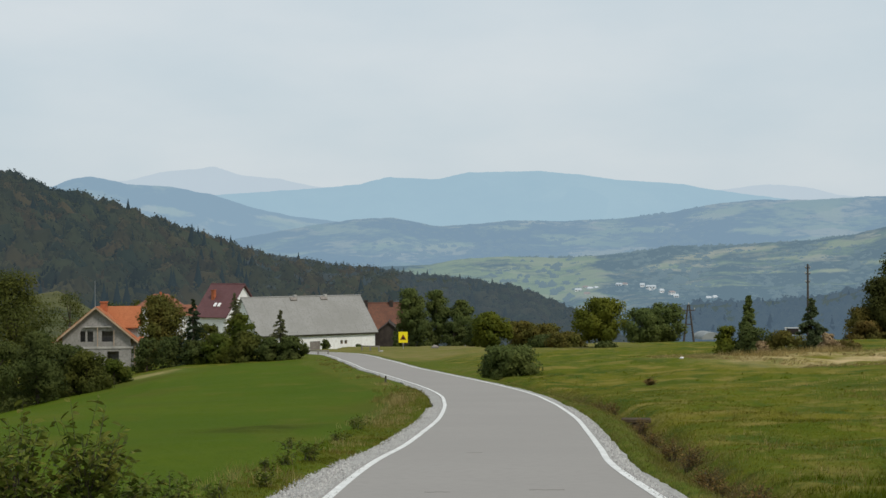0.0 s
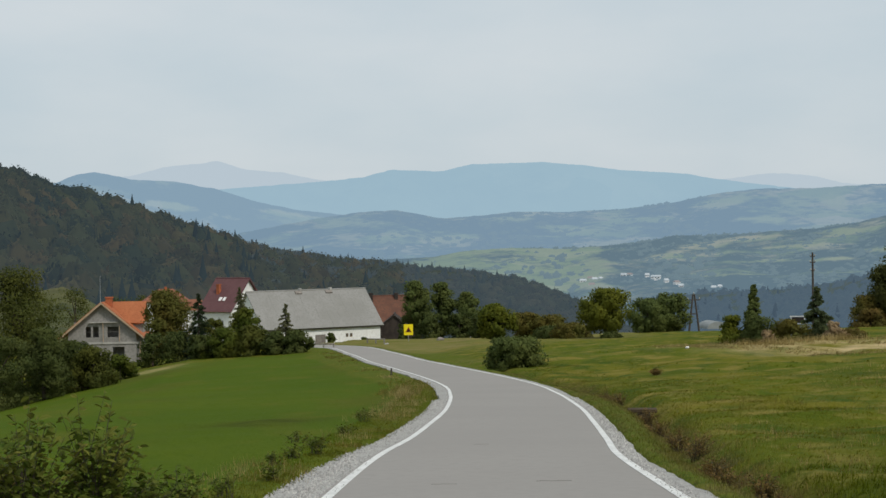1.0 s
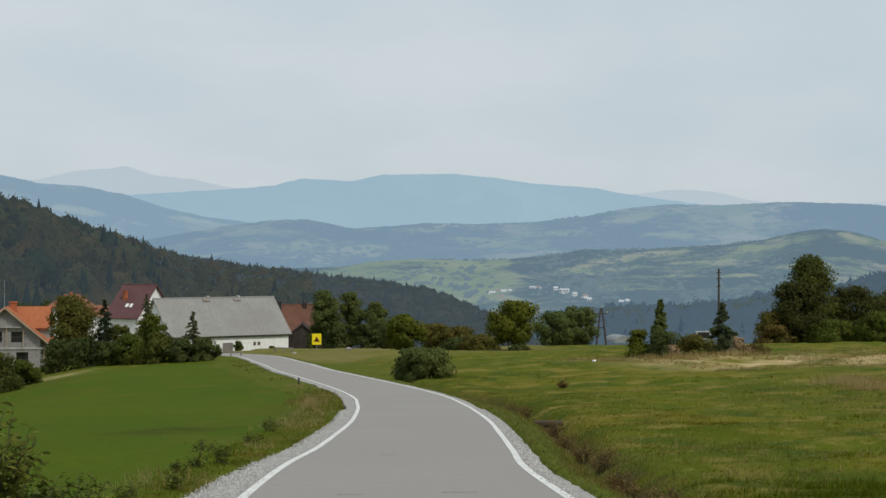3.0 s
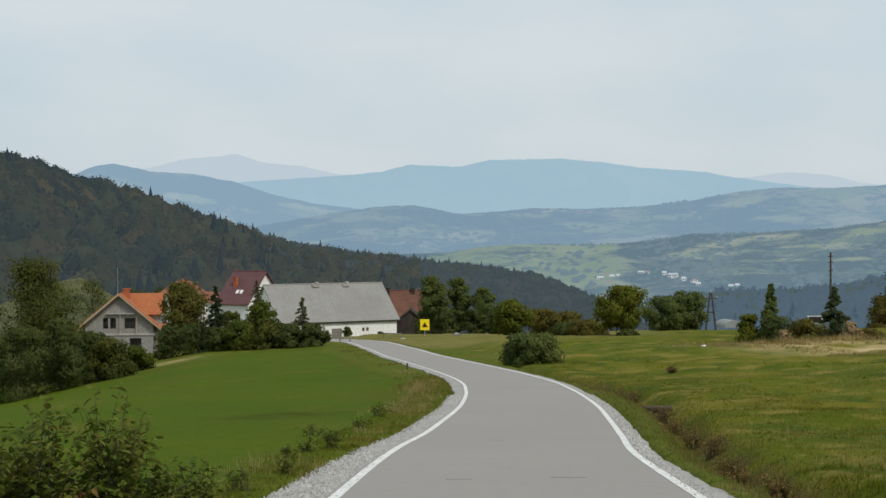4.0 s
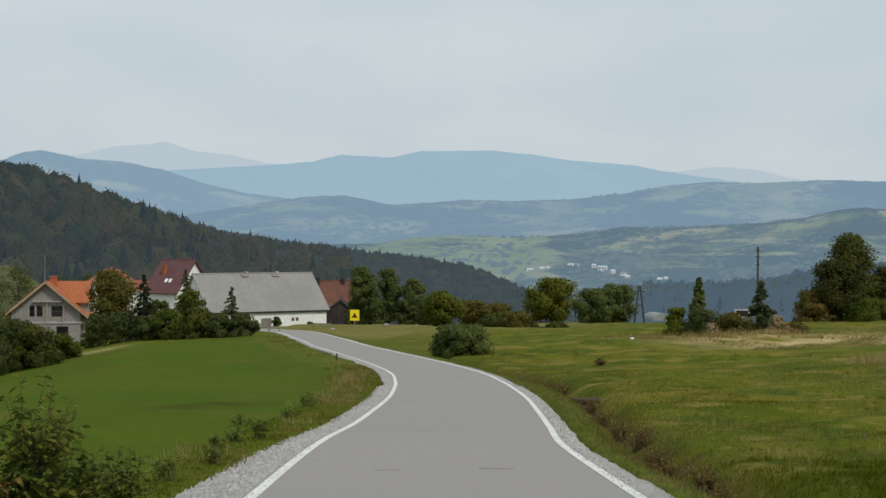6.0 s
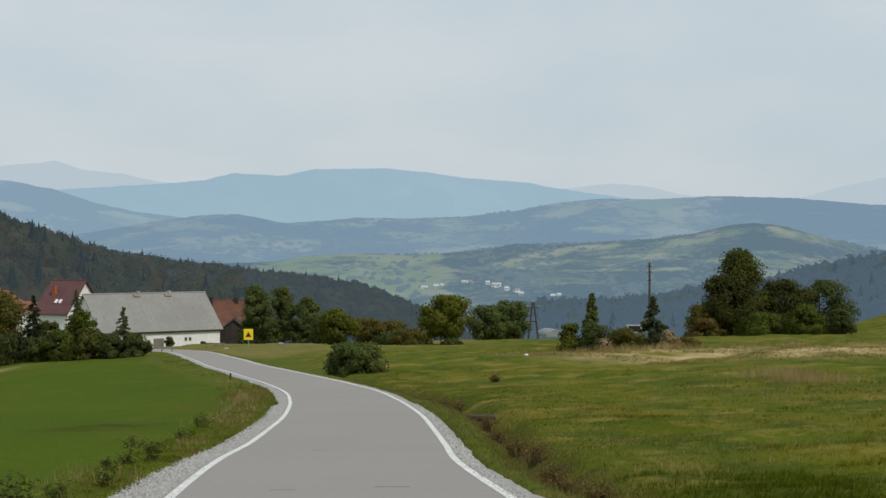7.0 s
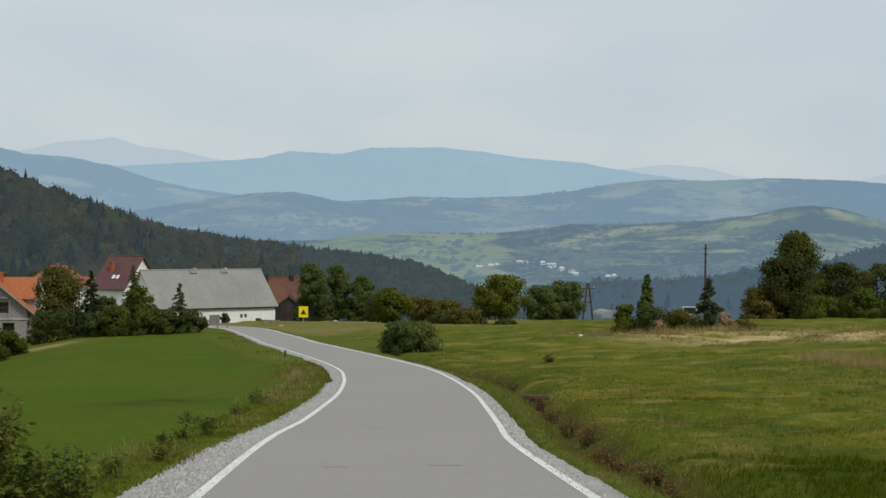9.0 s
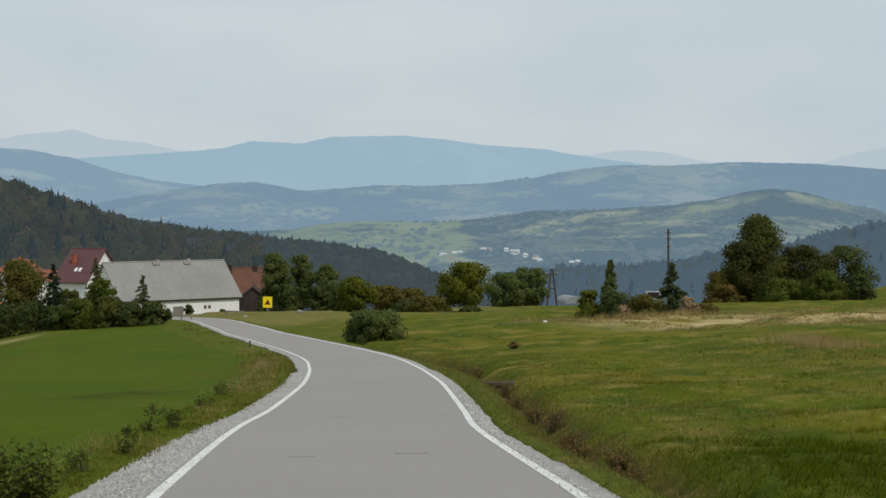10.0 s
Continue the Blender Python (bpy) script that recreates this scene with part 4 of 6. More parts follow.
# name, x, y, height, width, leaves, label, clear, shape, count
WOODY = [
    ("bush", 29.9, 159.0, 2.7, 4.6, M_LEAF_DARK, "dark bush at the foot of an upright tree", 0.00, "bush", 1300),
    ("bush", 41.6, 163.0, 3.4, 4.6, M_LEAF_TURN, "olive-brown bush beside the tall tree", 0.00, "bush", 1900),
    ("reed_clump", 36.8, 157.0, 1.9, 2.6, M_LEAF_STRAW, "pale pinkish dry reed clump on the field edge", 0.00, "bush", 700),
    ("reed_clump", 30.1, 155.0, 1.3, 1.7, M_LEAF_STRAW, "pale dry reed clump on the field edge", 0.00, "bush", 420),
    ("bush", -20.2, 288.5, 1.9, 1.9, M_LEAF_DARK, "dark bush against the white barn wall", 0.00, "bush", 500),
    ("bush", -14.6, 293.0, 1.0, 1.6, M_LEAF_DARK, "low dark bush against the white barn wall", 0.00, "bush", 350),
    ("bush", -26.0, 215.0, 5.2, 4.2, M_LEAF_MID, "tall green bush beside the houses", 0.00, "round", 1600),
    ("bush", -30.4, 214.0, 4.4, 4.4, M_LEAF_OLIVE, "olive bush beside the houses", 0.00, "round", 1600),
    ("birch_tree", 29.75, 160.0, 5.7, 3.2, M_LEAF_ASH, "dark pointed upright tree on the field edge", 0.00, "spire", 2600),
    ("ash_tree", -4.8, 265.0, 9.6, 5.4, M_LEAF_ASH, "leafy green ash tree behind the roadside", 0.18, "round", 4200),
    ("ash_tree", -0.7, 268.0, 9.5, 4.4, M_LEAF_ASH, "leafy green ash tree behind the roadside", 0.15, "round", 4200),
    ("ash_tree", 3.3, 266.0, 7.8, 4.4, M_LEAF_ASH, "leafy green ash tree behind the roadside", 0.10, "round", 4200),
    ("bush", -2.9, 262.0, 4.6, 5.4, M_LEAF_DARK, "dark green bush among roadside trees", 0.00, "bush", 1500),
    ("bush", 1.9, 262.0, 4.2, 5.4, M_LEAF_DARK, "dark green bush among roadside trees", 0.00, "bush", 1500),
    ("bush", -7.1, 262.0, 2.7, 2.3, M_LEAF_DARK, "dark green bush beside the wooden shed", 0.00, "bush", 700),
    ("young_tree", 5.7, 200.0, 4.3, 5.3, M_LEAF_LIGHT, "yellow-green young tree at the pasture edge", 0.12, "round", 3200),
    ("young_tree", 4.7, 225.0, 3.3, 3.8, M_LEAF_DARK, "dark green young tree at the pasture edge", 0.05, "round", 1700),
    ("brown_tree", 10.7, 218.0, 3.3, 5.6, M_LEAF_TURN, "small tree turning brown at the pasture edge", 0.05, "round", 2400),
    ("brown_tree", 13.6, 216.0, 2.8, 5.9, M_LEAF_TURN, "small tree turning brown at the pasture edge", 0.00, "bush", 1900),
    ("bush", 14.4, 188.0, 1.8, 6.0, M_LEAF_TURN, "brownish green bush at the pasture edge", 0.00, "bush", 2000),
    ("bush", 12.1, 190.0, 1.5, 5.8, M_LEAF_DARK, "dark bush at the pasture edge", 0.00, "bush", 1800),
    ("round_bush", 4.48, 107.3, 2.05, 4.3, M_LEAF_ASH, "wide uneven green bush beside the road", 0.00, "spread", 5200),
    ("fruit_tree", 16.2, 168.0, 5.0, 6.2, M_LEAF_FRUIT, "lone green fruit tree on the pasture", 0.2, "round", 4800),
    ("willow_tree", 27.5, 225.0, 4.9, 6.6, M_LEAF_ASH, "round dark green willow beyond the pasture", 0.00, "round", 3000),
    ("willow_tree", 30.7, 228.0, 5.6, 6.2, M_LEAF_ASH, "round dark green willow beyond the pasture", 0.00, "round", 3000),
    ("bush", 16.4, 165.0, 0.7, 2.5, M_LEAF_DARK, "dark low bush under the fruit tree", 0.00, "bush", 500),
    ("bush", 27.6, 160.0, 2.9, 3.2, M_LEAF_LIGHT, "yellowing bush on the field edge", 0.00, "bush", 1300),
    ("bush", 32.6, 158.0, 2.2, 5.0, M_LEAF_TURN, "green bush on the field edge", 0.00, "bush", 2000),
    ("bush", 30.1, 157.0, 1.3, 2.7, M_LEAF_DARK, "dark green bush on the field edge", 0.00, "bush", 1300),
    ("bush", 41.1, 160.0, 1.9, 4.4, M_LEAF_BROWN, "brownish bush on the field edge", 0.00, "bush", 1900),
    ("bush", 38.7, 158.0, 1.1, 3.8, M_LEAF_BROWN, "brownish bush on the field edge", 0.00, "bush", 1400),
    ("broad_tree", 45.9, 165.0, 9.0, 9.2, M_LEAF_OLIVE, "tall broad olive-green tree on the field edge", 0.06, "peak", 7000),
    ("broad_tree", 44.2, 163.0, 6.2, 5.8, M_LEAF_OLIVE_DARK, "olive-green tree beside a taller one", 0.00, "round", 4200),
    ("broad_tree", 50.8, 166.0, 5.8, 6.8, M_LEAF_OLIVE_DARK, "dark green tree on the field edge", 0.00, "round", 4000),
    ("broad_tree", 54.7, 166.0, 5.8, 7.0, M_LEAF_DARK, "dark green tree on the field edge", 0.00, "round", 4000),
    ("bush", 45.6, 156.0, 2.2, 5.3, M_LEAF_MID, "green bush at the foot of trees", 0.00, "bush", 2200),
    ("bush", 49.4, 154.0, 3.0, 4.7, M_LEAF_MID, "green bush at the foot of trees", 0.00, "bush", 2000),
    ("bush", 53.6, 156.0, 2.5, 3.2, M_LEAF_DARK, "dark bush at the foot of trees", 0.00, "bush", 1200),
    ("broad_tree", -36.3, 140.0, 11.6, 7.4, M_LEAF_OLIVE, "big olive-green tree at the field edge", 0.00, "round", 6500),
    ("broad_tree", -41.2, 138.0, 12.2, 8.0, M_LEAF_OLIVE, "big olive-green tree at the field edge", 0.00, "round", 4500),
    ("bush", -32.2, 132.0, 5.8, 5.4, M_LEAF_DARK, "dark overgrown bush at the field edge", 0.00, "bush", 4500),
    ("bush", -34.7, 128.0, 5.7, 7.0, M_LEAF_DARK, "dense dark green bush at the field edge", 0.00, "bush", 4000),
    ("bush", -29.7, 138.0, 3.6, 5.2, M_LEAF_OLIVE, "olive-green bush at the field edge", 0.00, "bush", 3200),
    ("bush", -34.5, 150.0, 4.7, 3.6, M_LEAF_DARK, "dark green bush at the field edge", 0.00, "bush", 2500),
    ("bush", -29.7, 150.0, 2.4, 3.6, M_LEAF_MID, "low green bush below the unfinished house", 0.00, "bush", 1500),
    ("bush", -31.6, 141.0, 4.3, 4.6, M_LEAF_DARK, "dark bush below the unfinished house", 0.00, "bush", 2600),
    ("bush", -33.5, 188.0, 3.8, 4.6, M_LEAF_DARK, "dark bush beside the unfinished house", 0.00, "bush", 1000),
    ("bush", -30.2, 187.0, 3.4, 5.2, M_LEAF_DARK, "green bush beside the unfinished house", 0.00, "bush", 1200),
    ("brown_tree", -37.3, 220.0, 9.4, 6.8, M_LEAF_TURN, "broad tree turning olive-brown beside the houses", 0.08, "round", 5200),
    ("bush", -24.0, 178.0, 3.2, 5.1, M_LEAF_MID, "green hedge bush at the field edge", 0.00, "bush", 2600),
    ("bush", -20.9, 178.0, 3.2, 5.1, M_LEAF_OLIVE, "olive hedge bush at the field edge", 0.00, "bush", 2600),
    ("bush", -18.3, 176.0, 2.5, 4.2, M_LEAF_DARK, "dark hedge bush at the field edge", 0.00, "bush", 2000),
    ("bush", -15.8, 175.0, 2.5, 3.7, M_LEAF_DARK, "dark hedge bush at the field edge", 0.00, "bush", 2000),
    ("bush", -26.7, 180.0, 2.6, 3.7, M_LEAF_DARK, "dark hedge bush at the field edge", 0.00, "bush", 1600),
    ("slope_tree", -85.3, 340.0, 12.7, 11.6, M_LEAF_OLIVE, "tree on the lower wooded slope", 0.00, "round", 1600),
    ("slope_tree", -78.5, 350.0, 13.6, 9.6, M_LEAF_OLIVE, "tree on the lower wooded slope", 0.00, "round", 1500),
    ("slope_tree", -68.3, 345.0, 11.3, 10.6, M_LEAF_DARK, "tree on the lower wooded slope", 0.00, "round", 1500),
    ("slope_tree", -63.3, 350.0, 11.6, 9.6, M_LEAF_OLIVE, "tree on the lower wooded slope", 0.00, "round", 1500),
]
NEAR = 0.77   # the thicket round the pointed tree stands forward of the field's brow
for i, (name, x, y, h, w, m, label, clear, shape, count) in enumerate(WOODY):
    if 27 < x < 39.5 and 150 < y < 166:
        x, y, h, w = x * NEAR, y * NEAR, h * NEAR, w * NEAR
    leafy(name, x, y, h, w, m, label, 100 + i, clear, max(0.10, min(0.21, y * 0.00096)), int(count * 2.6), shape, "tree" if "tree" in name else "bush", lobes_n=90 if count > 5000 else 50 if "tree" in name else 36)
M_SPRUCE = mat("spruce_needles", (0.085, 0.11, 0.05), (0.105, 0.125, 0.052), 0.5, 0.8, island=0.15, thin=0.35)
M_LARCH = mat("larch_needles", (0.15, 0.15, 0.075), (0.115, 0.125, 0.06), 0.5, 0.8, island=0.3, thin=0.35)
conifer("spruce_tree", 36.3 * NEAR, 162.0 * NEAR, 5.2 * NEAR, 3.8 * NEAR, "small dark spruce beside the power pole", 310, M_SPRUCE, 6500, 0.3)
conifer("larch_tree", -29.9, 240.0, 9.2, 5.6, "thin grey-green larch beside the barn", 302, M_LARCH, 7000, 0.35)
conifer("fir_tree", -27.9, 186.0, 7.4, 5.4, "dark green fir in the hedge", 300)
conifer("spruce_tree", -17.7, 182.0, 5.4, 3.6, "small grey-green spruce in the hedge", 301, M_LARCH)


# ======== buildings ========
def holed_wall(length, height, thick, holes):
    """A wall along x from 0, front face at y = 0, with rectangular openings (x0, x1, z0, z1) through it."""
    xs = sorted({0, length, *[h[0] for h in holes], *[h[1] for h in holes]})
    zs = sorted({0, height, *[h[2] for h in holes], *[h[3] for h in holes]})
    bm = bmesh.new()
    for x0, x1 in zip(xs[:-1], xs[1:]):
        for z0, z1 in zip(zs[:-1], zs[1:]):
            if not any(h[0] <= x0 and x1 <= h[1] and h[2] <= z0 and z1 <= h[3] for h in holes):
                box(bm, x0, x1, 0, thick, z0, z1)
    bmesh.ops.remove_doubles(bm, verts=bm.verts[:], dist=0.001)
    bm.verts.index_update()
    twins = {}
    for f in bm.faces:
        twins.setdefault(frozenset(v.index for v in f.verts), []).append(f)
    bmesh.ops.delete(bm, geom=[f for g in twins.values() if len(g) > 1 for f in g], context="FACES_ONLY")
    bmesh.ops.recalc_face_normals(bm, faces=bm.faces[:])
    return bm


def gable_prism(w, z0, z1, thick):
    """A triangular gable of width w in the plane y = 0, z0 to z1."""
    vs = [(0, 0, z0), (w, 0, z0), (w / 2, 0, z1), (0, thick, z0), (w, thick, z0), (w / 2, thick, z1)]
    return vs, [(0, 1, 2), (3, 5, 4), (0, 3, 4, 1), (1, 4, 5, 2), (2, 5, 3, 0)]


def slope_slab(x0, x1, y0, z0, y1, z1, thick=0.16):
    """A roof slope from the eave (y0, z0) to the ridge (y1, z1)."""
    d = Vector((0, y1 - y0, z1 - z0)).normalized()
    n = Vector((0, -d.z, d.y)) if d.y >= 0 else Vector((0, d.z, -d.y))
    a = [Vector(p) for p in ((x0, y0, z0), (x1, y0, z0), (x1, y1, z1), (x0, y1, z1))]
    vs = a + [p + n * thick for p in a]
    return vs, [(3, 2, 1, 0), (4, 5, 6, 7), (0, 1, 5, 4), (1, 2, 6, 5), (2, 3, 7, 6), (3, 0, 4, 7)]


def window_in(parent, x0, x1, z0, z1, y=0.12, frame_mat=None, bars=1):
    """A window set into an opening: frame with bars, and a pane."""
    bm = bmesh.new()
    f = 0.06
    for b in ((x0, x1, z0, z0 + f), (x0, x1, z1 - f, z1), (x0, x0 + f, z0 + f, z1 - f), (x1 - f, x1, z0 + f, z1 - f)):
        box(bm, b[0], b[1], y, y + 0.06, b[2], b[3])
    for k in range(bars):
        c = x0 + (x1 - x0) * (k + 1) / (bars + 1)
        box(bm, c - 0.025, c + 0.025, y + 0.002, y + 0.05, z0 + f, z1 - f)
    win = part("window", bm, frame_mat or M_PALEWOOD, parent)
    part("pane", boxed(x0 + f, x1 - f, y + 0.03, y + 0.04, z0 + f, z1 - f), M_GLASS, win)
    return win


def plain_house(name, m, length, depth, wall_h, rise, wall_mat, roof_mat, label, holes=(), over=0.5, category="house", chimneys=(), gable_mat=None):
    """Walls, gables and a pitched roof with its ridge along x; the front faces -y."""
    ob = empty(name, m, label, category)
    part("wall", holed_wall(length, wall_h, 0.3, list(holes)), wall_mat, ob)
    part("wall", boxed(0, length, depth - 0.3, depth, 0, wall_h), wall_mat, ob)
    part("wall", boxed(0, 0.3, 0.3, depth - 0.3, 0, wall_h), wall_mat, ob)
    part("wall", boxed(length - 0.3, length, 0.3, depth - 0.3, 0, wall_h), wall_mat, ob)
    for x in (0, length - 0.25):
        v, f = gable_prism(depth, wall_h, wall_h + rise, 0.25)
        v = [(x + 0.25 - p[1], p[0], p[2]) for p in v]
        part("gable", (v, f), gable_mat or wall_mat, ob)
    k = rise / (depth / 2)
    part("roof", slope_slab(-over, length + over, -over, wall_h - over * k, depth / 2, wall_h + rise), roof_mat, ob)
    part("roof", slope_slab(-over, length + over, depth + over, wall_h - over * k, depth / 2, wall_h + rise), roof_mat, ob)
    part("ridge_cap", tube([(-over, depth / 2, wall_h + rise + 0.2), (length + over, depth / 2, wall_h + rise + 0.2)], [0.14, 0.14], 8), roof_mat, ob)
    for cx, cy, top, cm in chimneys:
        bm = boxed(cx - 0.35, cx + 0.35, cy - 0.3, cy + 0.3, wall_h, wall_h + rise + top - 0.15)
        box(bm, cx - 0.42, cx + 0.42, cy - 0.37, cy + 0.37, wall_h + rise + top - 0.15, wall_h + rise + top)
        part("chimney", bm, cm, ob)
    return ob


# long white barn
BARN_L, BARN_W, BARN_H, BARN_R = 23.5, 12.0, 3.55, 6.0
barn_pose = pose(-12 - 0.839 * BARN_L, 300 - 0.545 * BARN_L, -16.3, 0, 0, 33)
barn_holes = [(10.1, 12.2, 0.0, 1.95), (13.4, 13.95, 1.3, 1.95), (16.3, 16.85, 1.3, 1.95), (17.15, 17.7, 1.3, 1.95)]
barn = plain_house("barn", barn_pose, BARN_L, BARN_W, BARN_H, BARN_R, M_WHITE, M_ROOF_GREY, "long white-washed barn with a weathered grey roof", barn_holes, 0.45, "barn")
door = part("door", boxed(10.12, 12.18, 0.1, 0.16, 0.0, 1.93), M_DOOR, barn, "grey weathered board door")
for k in range(1, 7):
    part("board", boxed(10.12 + k * 0.294 - 0.01, 10.12 + k * 0.294 + 0.012, 0.085, 0.099, 0.03, 1.9), M_DARKWOOD, door)
for h in barn_holes[1:]:
    window_in(barn, *h)
part("eave_board", boxed(-0.4, BARN_L + 0.4, -0.42, -0.36, BARN_H - 0.62, BARN_H - 0.44), M_DARKWOOD, barn, "dark eave board")
for k in range(25):
    part("rafter_end", boxed(0.3 + k * 0.92, 0.42 + k * 0.92, -0.35, -0.002, BARN_H - 0.5, BARN_H - 0.38), M_DARKWOOD, barn)
for k in range(1, 12):
    x = -0.45 + k * 2.03
    v, f = slope_slab(x - 0.025, x + 0.025, -0.46, BARN_H - 0.46, BARN_W / 2 - 0.1, BARN_H + BARN_R - 0.1, 0.012)
    part("roof_seam", ([(p[0], p[1] - 0.113, p[2] + 0.113) for p in v], f), M_ROOF_GREY, barn)
for x in (9.8, 16.0):
    part("roof_patch", slope_slab(x - 0.7, x + 0.6, BARN_W / 2 - 0.7, BARN_H + BARN_R - 0.5, BARN_W / 2 - 0.2, BARN_H + BARN_R + 0.0, 0.24), M_DOOR, barn, "brown weathered patch near the ridge")
    part("vent", boxed(x + 0.2, x + 0.65, BARN_W / 2 - 0.5, BARN_W / 2 + 0.2, BARN_H + BARN_R - 0.2, BARN_H + BARN_R + 0.55, 0.03), M_CONCRETE, barn, "short grey roof vent")

# brown house and dark shed behind the sign
plain_house("farmhouse", pose(-15.6, 325, -19.0, 0, 0, 12), 11.0, 9.0, 5.0, 5.0, M_DARKWOOD, M_ROOF_RUST, "brown farmhouse with a rusty tiled roof", (), 0.5, "house", [(6.6, 4.0, 0.7, M_DARKWOOD), (1.4, 3.4, 0.8, M_DARKWOOD)])
shed = plain_house("shed", pose(-7.2, 305.0, -16.6, 0, 0, 90), 8.0, 5.0, 2.9, 2.0, M_DARKWOOD, M_DARKWOOD, "dark weathered board shed beside the barn", (), 0.3, "shed")

# maroon-roofed house
red_holes = [(2.2, 3.2, 3.2, 4.4), (4.4, 5.4, 3.2, 4.4)]
red = plain_house("village_house", pose(-47.5, 321, -17.2, 0, 0, -32), 7.3, 10.4, 6.7, 5.6, M_WHITE, M_ROOF_MAROON, "white rendered house with a maroon tiled roof", red_holes, 0.6, "house", [(2.2, 2.6, -0.9, M_BRICK), (5.0, 5.6, 0.4, M_DARKWOOD)])
for h in red_holes:
    window_in(red, *h, frame_mat=M_WHITE)
for x in (3.3, 4.3):
    v, f = slope_slab(x, x + 0.55, 1.2, 8.15, 1.8, 8.8, 0.2)
    part("skylight", (v, f), M_WHITE, red, "small pale skylight")
# orange hipped roof
hip = empty("bungalow", pose(-60.2, 330, -15.9, 0, 0, 10), "low house with an orange hipped roof", "house")
part("wall", holed_wall(8.6, 6.3, 0.3, [(1.6, 2.8, 3.4, 4.6), (5, 6.2, 3.4, 4.6)]), M_WHITE, hip)
part("wall", boxed(0, 8.6, 9.7, 10, 0, 6.3), M_WHITE, hip)
part("wall", boxed(0, 0.3, 0.3, 9.7, 0, 6.3), M_WHITE, hip)
part("wall", boxed(8.3, 8.6, 0.3, 9.7, 0, 6.3), M_WHITE, hip)
window_in(hip, 1.6, 2.8, 3.4, 4.6)
window_in(hip, 5, 6.2, 3.4, 4.6)
part("roof", ([(-0.7, -0.7, 6.4), (9.3, -0.7, 6.4), (9.3, 10.7, 6.4), (-0.7, 10.7, 6.4), (2.9, 5, 9.0), (5.7, 5, 9.0)],
              [(0, 1, 5, 4), (1, 2, 5), (2, 3, 4, 5), (3, 0, 4), (3, 2, 1, 0)]), M_ROOF_OLD, hip)
part("roof", ([(6.6, -2.5, 4.8), (13.2, -2.5, 4.8), (13.2, 4, 4.8), (6.6, 4, 4.8), (8.6, 0.8, 6.9), (11.2, 0.8, 6.9)],
              [(0, 1, 5, 4), (1, 2, 5), (2, 3, 4, 5), (3, 0, 4), (3, 2, 1, 0)]), M_ROOF_OLD, hip)
part("wall", boxed(7.2, 12.6, -1.9, 3.4, 0, 4.78), M_WHITE, hip)
part("chimney", boxed(4.0, 4.5, 4.6, 5.1, 8.2, 9.4), M_BRICK, hip)

# unfinished house with an orange roof: gable to the road, cross wing to the right
HX, HY, HZ0 = -58.4, 255, -16.95
house = empty("unfinished_house", pose(HX, HY, HZ0, 0, 0, 4), "unfinished grey block house with an orange tiled roof", "house")
GW, GWALL, GPEAK, GD = 10.4, 5.65, 10.0, 9.0
house_holes = [(2.7, 3.5, 4.8, 6.4), (3.8, 4.7, 4.8, 6.4), (6.0, 7.7, 4.8, 6.4), (6.8, 8.6, 1.5, 3.3), (2.2, 3.4, 1.4, 3.0)]
part("wall", holed_wall(GW, GWALL, 0.3, [(h[0], h[1], h[2], min(h[3], GWALL - 0.012)) for h in house_holes]), M_GREYWALL, house)
gable = bmesh.new()
step_n = 22
for k in range(step_n):
    z0, z1 = GWALL + (GPEAK - GWALL) * k / step_n, GWALL + (GPEAK - GWALL) * (k + 1) / step_n
    half = (GW / 2) * (1 - (k + 0.5) / step_n)
    cuts = [GW / 2 - half]
    for h in house_holes[:3]:
        if h[2] - 0.1 <= (z0 + z1) / 2 <= h[3]:
            cuts += [h[0], h[1]]
    cuts.append(GW / 2 + half)
    for a in range(0, len(cuts), 2):
        if cuts[a + 1] > cuts[a]:
            box(gable, cuts[a], cuts[a + 1], 0, 0.3, z0, z1)
part("gable", gable, M_GREYWALL, house)
part("plinth", boxed(-0.05, GW + 0.05, -0.05, GD + 0.05, -1.6, 0.0), M_CONCRETE, house)
part("floor_band", boxed(-0.3, GW + 0.4, -0.14, 0.0, 3.75, 4.05), M_CONCRETE, house, "pale concrete floor band")
part("balcony_slab", boxed(3.2, 7.6, -0.5, 0.0, 7.05, 7.2), M_CONCRETE, house)
part("wall", boxed(0, 0.3, 0.3, GD, 0, GWALL), M_GREYWALL, house)
part("wall", boxed(GW - 0.3, GW, 0.3, GD, 0, GWALL), M_GREYWALL, house)
part("wall", boxed(0.3, GW - 0.3, GD - 0.3, GD, 0, GWALL), M_GREYWALL, house)
part("ceiling_slab", boxed(0.3, GW - 0.3, 0.3, GD - 0.3, 4.4, 4.6), M_CONCRETE, house)
part("partition", boxed(0.5, GW - 0.5, 3.0, 3.2, 4.6, 7.0), M_GREYWALL, house)
